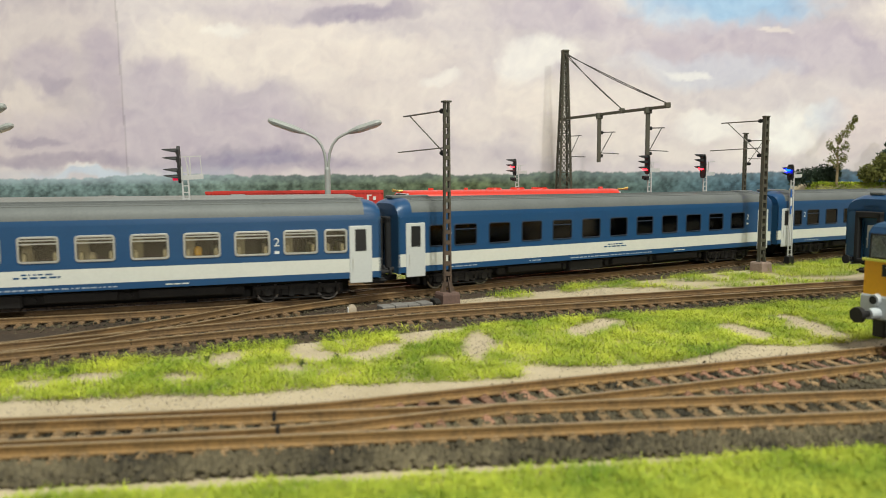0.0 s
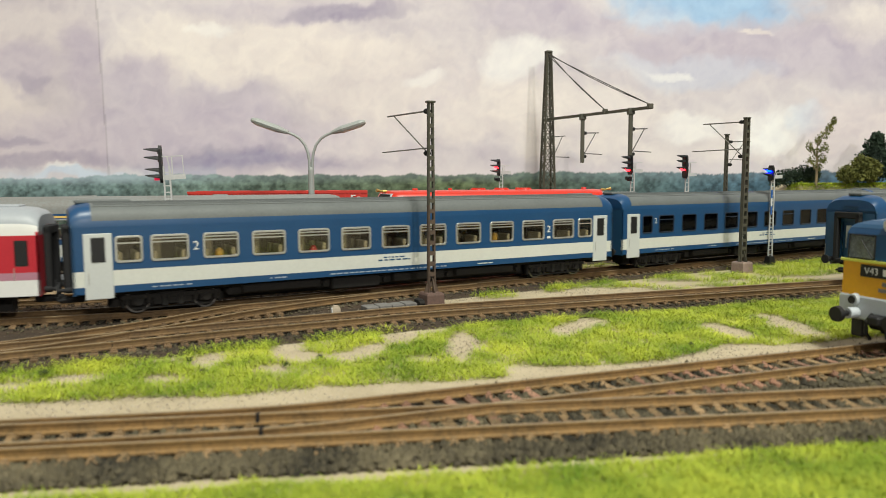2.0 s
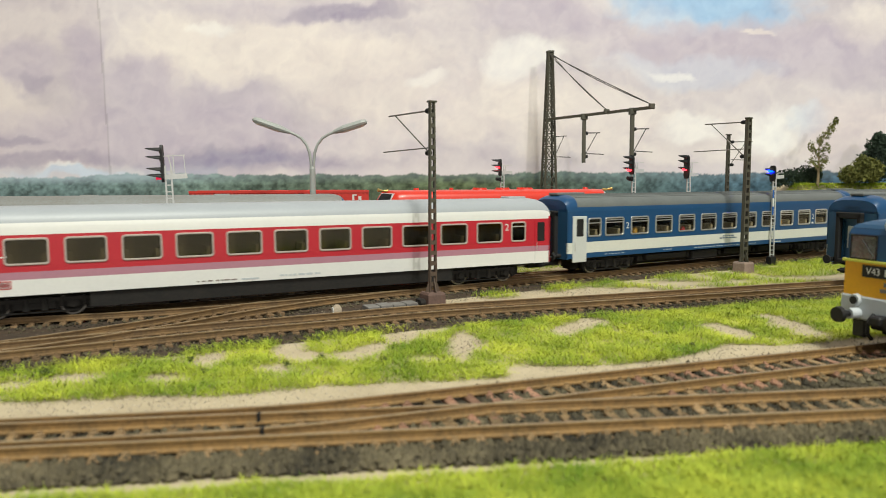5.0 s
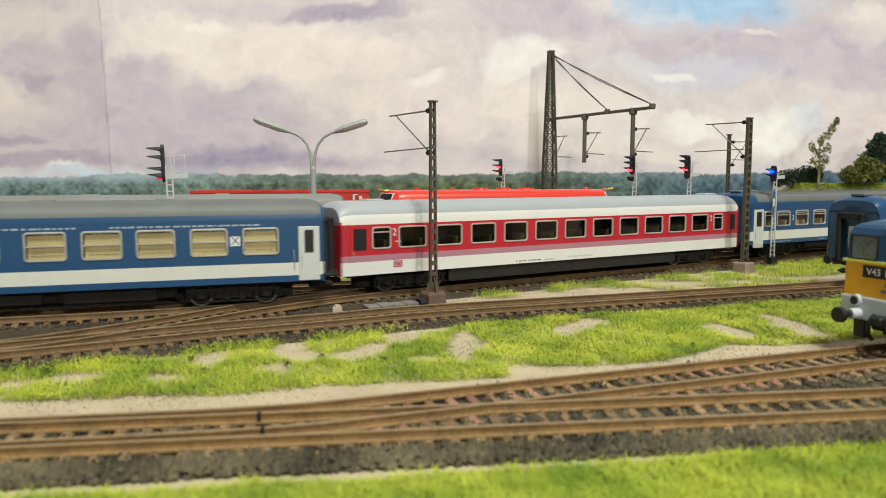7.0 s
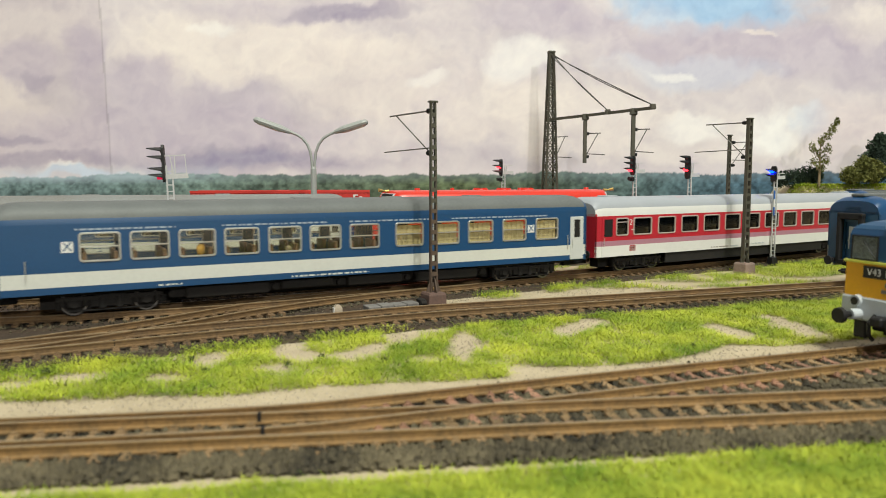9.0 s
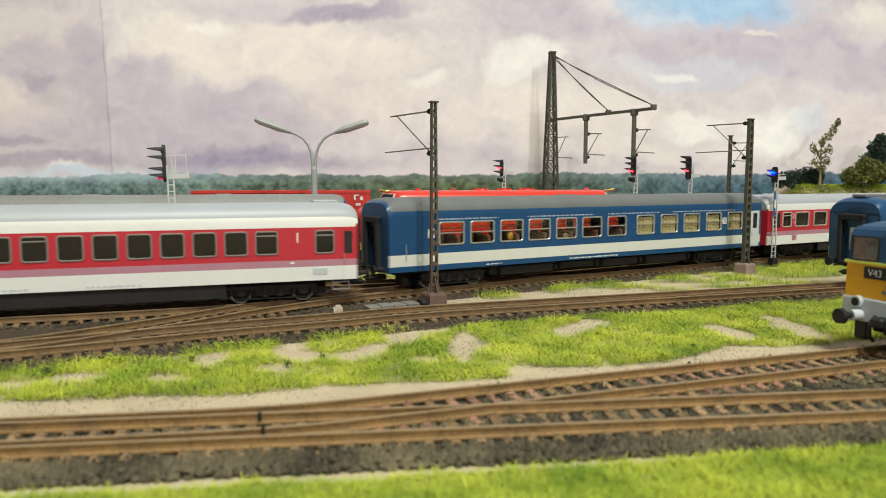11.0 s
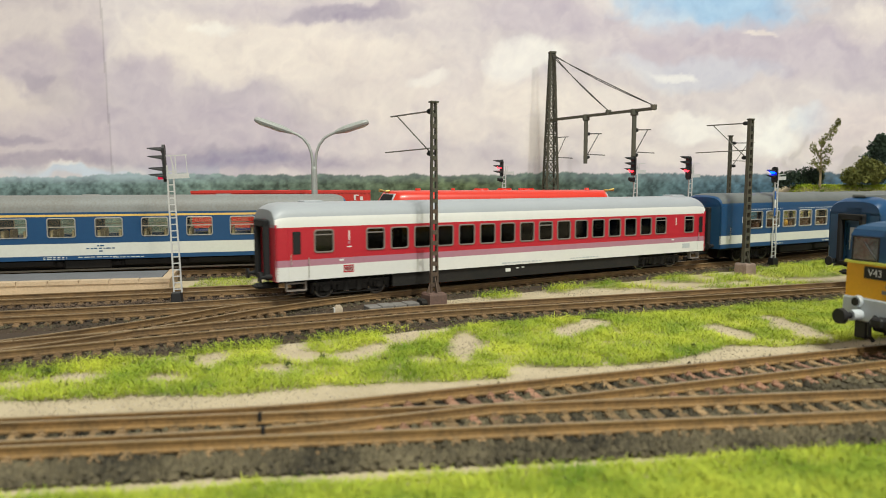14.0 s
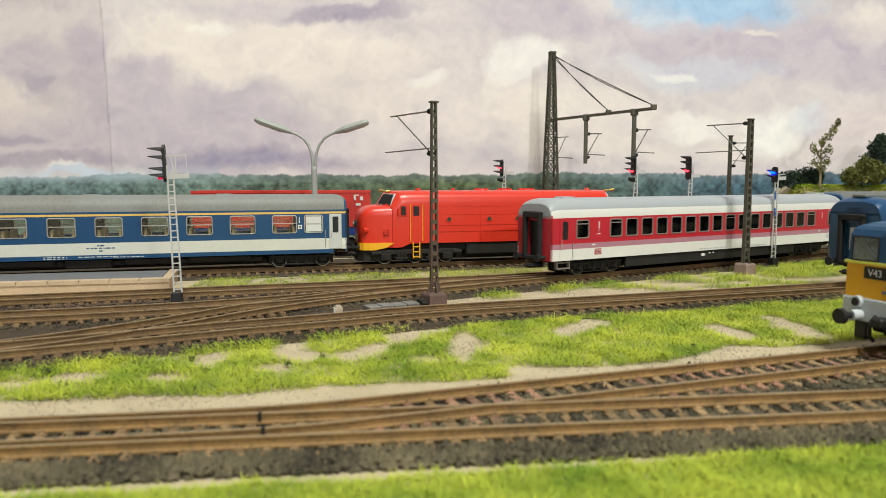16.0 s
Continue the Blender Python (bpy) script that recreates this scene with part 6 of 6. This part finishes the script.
# ---- platform and small trackside things ----
def build_platform():
    a = [(-560, 320.5), (-156, 401.0), (-168, 446.0), (-572, 365.5)]
    root = tagged(new("platform"), "low grey platform with pale stone edging", "platform", kind="structure")
    bm = bmesh.new()
    loft(bm, [[(x, y, z) for x, y in a] for z in (-6, 1.0)])
    part("platform_body", bm, EDGE_STONE, root)
    cx, cy = sum(p[0] for p in a) / 4, sum(p[1] for p in a) / 4
    f, r = Vector((404, 80.5, 0)).normalized(), Vector((-12, 45, 0)).normalized()
    bm = bmesh.new()
    inner = [Vector((-560, 320.5, 0)) + r * 7.0, Vector((-156, 401, 0)) - f * 5 + r * 7.0, Vector((-168, 446, 0)) - f * 5 - r * 4, Vector((-572, 365.5, 0)) - r * 4]
    loft(bm, [[(p.x, p.y, z) for p in inner] for z in (0.5, 2.0)])
    part("paving", bm, ASPHALT, root)
    n = 26
    for i in range(n):
        u0, u1 = i / n, (i + 1) / n - 0.0012
        p0, p1 = Vector((-560, 320.5, 0)).lerp(Vector((-156, 401, 0)), u0), Vector((-560, 320.5, 0)).lerp(Vector((-156, 401, 0)), u1)
        bm = bmesh.new()
        loft(bm, [[(q.x, q.y, z) for q in (p0 - r * 0.6, p1 - r * 0.6, p1 + r * 6.4, p0 + r * 6.4)] for z in (0.2, 2.3)])
        part("edge_stone", bm, EDGE_STONE, root)
    bm = bmesh.new()
    q0, q1 = Vector((-156, 401, 0)), Vector((-168, 446, 0))
    loft(bm, [[(q.x, q.y, z) for q in (q0 + f * 0.5, q1 + f * 0.5, q1 - f * 4.4, q0 - f * 4.4)] for z in (0.2, 2.2)])
    part("edge_stone", bm, EDGE_STONE, root)


def lantern(at, turn):
    root = thing("point_lantern", at, turn, "small white and tan turnout lantern on its side box", "lantern", "turnout lanterns")
    bm = bmesh.new()
    v = [(-1.9, -1.3), (1.9, -1.3), (1.9, 1.3), (-1.9, 1.3)]
    loft(bm, [[(x, y, 0) for x, y in v], [(x, y, 2.2) for x, y in v], [(x * 0.5, y * 0.8, 3.7) for x, y in v]])
    body = part("housing", bm, PALE_STONE, root)
    bm = bmesh.new()
    box(bm, -2.3, -1.8, -1.1, 1.1, 0.3, 2.6, 0.1)
    part("pane", bm, WHITE, body)


def cable_slab(at, turn):
    root = thing("cable_cover", at, turn, "low grey concrete cable cover with a small motor box", "cover")
    bm = bmesh.new()
    for k in range(4):
        box(bm, -13 + k * 6.6, -13 + k * 6.6 + 6.3, -4.2, 4.2, -1, 2.2 + 0.25 * (k % 2), 0.3)
    part("slab", bm, SLAB, root)
    bm = bmesh.new()
    box(bm, 14.4, 17.6, -2.6, 2.6, -1, 3.6, 0.4)
    tube(bm, (14.6, -2.8, 1.8), (17.4, -2.8, 1.8), 1.2, seg=10)
    part("motor_box", bm, UNDER, root)


diesel_locomotive(on_line(512.5, REAR_TURN, 42.9), REAR_TURN)
electric_locomotive(on_line(183.9, BRANCH_TURN, 236.0), BRANCH_TURN)
container_wagon((-133.0, 594.4, 0), 5.6)
lattice_pole((-4.5, 350.5, -0.5), [(46, 53, 39, 92.0, 74.0, 71.5, 121)], FOOT_BROWN, tall=96.0, slim=0.74, label="weathered brown and green lattice catenary pole on a rusty foot")
lattice_pole((204.5, 477.5, -0.5), [(35, 44, 30, 96.3, 78.5, 73.5, 121)], FOOT_PALE, tall=98.6, rust=False)
lattice_pole((247.0, 616.0, -2.0), [(24, 20, 18, 92.0, 77.0, 72.5, 15)], FOOT_PALE, tall=98.0, rust=False, slim=0.72, label="distant grey-green lattice catenary pole")
mast = lattice_tower((86.0, 571.0, 0), (141.0, 482.0))
mast.matrix_world = Matrix.Translation((0, 0, 0.057)) @ Matrix.Scale(1.32, 4) @ Matrix.Translation((0, 0, -0.057)) @ mast.matrix_world
double_lamp((-97.5, 541.0, 0))
double_lamp((-302.0, 412.0, 0))
double_lamp((-381.0, 545.0, 0))
leaning = light_signal((-135.2, 357.0, 0), 12, [72.6, 68.6, 62.8, 59.6], [0, 0, 0, 1], "light grey lattice signal with black hooded lamps", LENS_RED, extra_low=True)
leaning.matrix_world = leaning.matrix_world @ pose(0, 0, 0, 0, -1.6, 0)
light_signal((51.0, 601.0, 0), 20, [73.5, 69.2, 64.6], [0, 1, 0], "distant signal showing red, on a grey lattice post", LIGHT_RED, plate=14, shunt=True)
light_signal((141.0, 523.5, 0), 24, [73.2, 69.4, 65.2], [0, 0, 1], "grey lattice signal showing a red light above a small shunting lamp", LIGHT_RED, plate=14, shunt=True)
light_signal((182.5, 527.0, 0), 24, [74.0, 70.4, 65.4], [0, 0, 1], "grey lattice signal showing a red light", LIGHT_RED, plate=17)
light_signal((242.0, 518.0, 0), 24, [64.0, 60.4], [1, 0], "small lattice signal showing a blue light, striped plate below", LIGHT_BLUE, top=67.6, plate=11, stripes=True)
build_platform()
lantern((-49.5, 331.5, -4.6), 25)
lantern((-86.5, 382.5, -4.6), 20)
cable_slab((-25.0, 341.5, -4.4), 26)
plant("sapling", (394, 746, 53), [(-6, 0, 23, 6, 5, 5), (5, 0, 25, 6, 5, 6), (-1, 0, 32, 6, 5, 6), (-8, 0, 39, 3.5, 4, 6), (7, 0, 37, 5, 5, 6), (1, 0, 45, 4, 4, 6), (7, 0, 51, 5, 4, 5), (12, 0, 58, 4.5, 4, 4.5), (16, 0, 65, 2.5, 3, 4.5), (2, 0, 17, 5, 4, 4)], 1350, 1.15, LEAF_OLIVE,
      "slender young tree with sparse olive foliage", (50, 1.5), 3, [(-9, 14, 26), (9, 16, 30), (10, 40, 58), (-8, 26, 40)])
plant("bush", (437, 744, 53), [(0, 0, 12, 19, 10, 11), (-10, 0, 9, 12, 9, 9), (12, 0, 14, 12, 9, 12), (2, -2, 20, 10, 8, 9)], 4200, 1.7, LEAF_OLIVE, "rounded olive green bush", None, 4)
plant("conifer", (459, 757, 53), [(0, 0, 12, 22, 9, 12), (0, 0, 26, 18, 8, 12), (2, 0, 38, 12, 7, 11), (4, 0, 47, 6, 5, 7), (26, 0, 20, 20, 9, 18)], 7000, 1.7, LEAF_DARK, "dense dark green tree", (30, 2.4), 5)
plant("shrub", (374, 762, 53), [(0, 0, 7, 15, 6, 10), (-14, 0, 5, 9, 5, 8), (13, 0, 9, 11, 6, 11), (24, 0, 9, 9, 5, 10)], 4600, 1.4, LEAF_DARK, "dark green shrub before the backdrop", None, 6)

for k, (x, y, r) in enumerate([(-49, 271, 2.6), (-42, 243, 2.4), (-52, 234, 2.2), (-128, 225, 3.0), (-86.6, 240, 1.8), (-77, 225, 2.0), (93, 259, 1.6), (-20, 238, 1.6)]):
    plant("weed", (x, y, -5.0), [(0, 0, 1.2, r * 0.6, r * 0.6, 1.1)], 60, 0.5, LEAF_GREEN, "small dark green weed clump in the grass", None, 40 + k)
for key, s, x in (("front", 1, -44.5), ("branch", -1, -43.0), ("second", -1, -120.0)):
    y = float(way_y(key, x))
    bm = bmesh.new()
    box(bm, -0.45, 0.45, -0.85, 0.85, -2.4, 0.06, 0.1)
    part("rail_joint", bm, UNDER, TRACK_THINGS[key], at=(x - s * 1.0, y + s * 8.25, 0))


# ---- sleepers, gravel and grass ----
lay_sleepers("front", -190, 210, [SLEEPER, SLEEPER, SLEEPER, SLEEPER_LIGHT], wide=23.5)
lay_sleepers("branch", -60, 220, [SLEEPER_RED, SLEEPER_LIGHT, SLEEPER_RED, SLEEPER], skip=lambda p: p.y - float(way_y("front", p.x)) < 9, wide=25)
lay_sleepers("second", -215, 420, [SLEEPER_YARD], wide=24)
lay_sleepers("main", -330, 460, [SLEEPER_YARD], wide=24)
lay_sleepers("cross", -190, 20, [SLEEPER_YARD], skip=lambda p: abs(p.y - float(way_y("second", p.x))) < 12 or abs(p.y - float(way_y("main", p.x))) < 14, wide=24)
lay_sleepers("platform", -300, 90, [SLEEPER_YARD], wide=24, skip=lambda p: abs(p.y - float(way_y("main", p.x))) < 15)
lay_sleepers("rear", -330, 480, [SLEEPER_YARD])
lay_sleepers("goods", -330, 200, [SLEEPER_YARD])
stones("gravel", np.concatenate([along("front", -180, 210, 8200, -19.5, -9, 1), along("front", -180, 210, 4500, -8, 8, 2, -3.7), along("branch", 10, 220, 6000, -20, 20, 3, -3.7)]), 0.82, STONES, "dark grey ballast stones beside the front tracks", 4)
stones("gravel", np.concatenate([along("second", -220, 400, 9000, -22, 8, 5), along("second", -220, 400, 2500, 8, 21, 6)]), 0.48, STONES, "dark ballast stones of the second track", 7)
stones("gravel", np.concatenate([along("main", -330, 440, 10000, -22, 20, 8), along("cross", -190, 20, 2500, -14, 14, 12, -4.0)]), 0.48, STONES, "dark ballast stones of the main track", 9)
stones("gravel", np.concatenate([along("platform", -300, 80, 6000, -20, 18, 10), along("rear", -300, 400, 5000, -20, 10, 11)]), 0.55, STONES_BROWN, "brown ballast stones round the platform track", 13)
rs = np.random.RandomState(77)
sx, sy = rs.uniform(-190, 240, 60000), rs.uniform(130, 420, 60000)
keep = ((sy > np.maximum(way_y("branch", sx), way_y("front", sx) + 6) + 19) & (sy < way_y("second", sx) - 21)) | ((sy > way_y("second", sx) + 20) & (sy < way_y("main", sx) - 22))
stones("gravel", np.stack([sx, sy, 0 * sx - 5.25 + rs.uniform(-.2, .25, 60000)], -1)[keep], 0.30, SAND_GRAIN, "loose pale sand grains and pebbles on the ground", 78)
stones("gravel", np.concatenate([along("branch", -60, 200, 420, 16, 25, 80, -4.4), along("front", -180, 40, 260, 19, 27, 81, -4.4), along("second", -200, 380, 500, -27, -19, 82, -4.2)]), 0.5, STONES, "dark crumbs of ballast strewn along the tracks", 83)
build_grass()


# ---- what moves: the train and its wheels ----
def coupler_give(ob, p):
    """Millimetres by which the couplers close up behind the curve, by the coach's place on the track."""
    if ob.name.startswith("dining_car"):
        return 4.3 * min(1.0, max(0.0, (40 - p) / 240))
    return 6.0 * min(1.0, max(0.0, (-190 - p) / 150)) if ob.name.startswith("express_coach") else 0.0


def motions():
    times = [g[0] for g in PLACE]
    fine = sorted(set(times + [round(0.5 * k, 2) for k in range(33)]))
    for ob, off in MOVING:
        place = [train_at(t) + off for t in fine]
        walk(ob, [(t, on_main(p + coupler_give(ob, p))) for t, p in zip(fine, place)])
    steps = [round(k / 15.0, 4) for k in range(241)]
    for w, dx in WHEELS:
        walk(w, [(t, pose(dx * MM, 0, 5.35 * MM, 0, math.degrees((train_at(t) - train_at(0)) / 5.3) % 360.0, 0)) for t in steps])


motions()
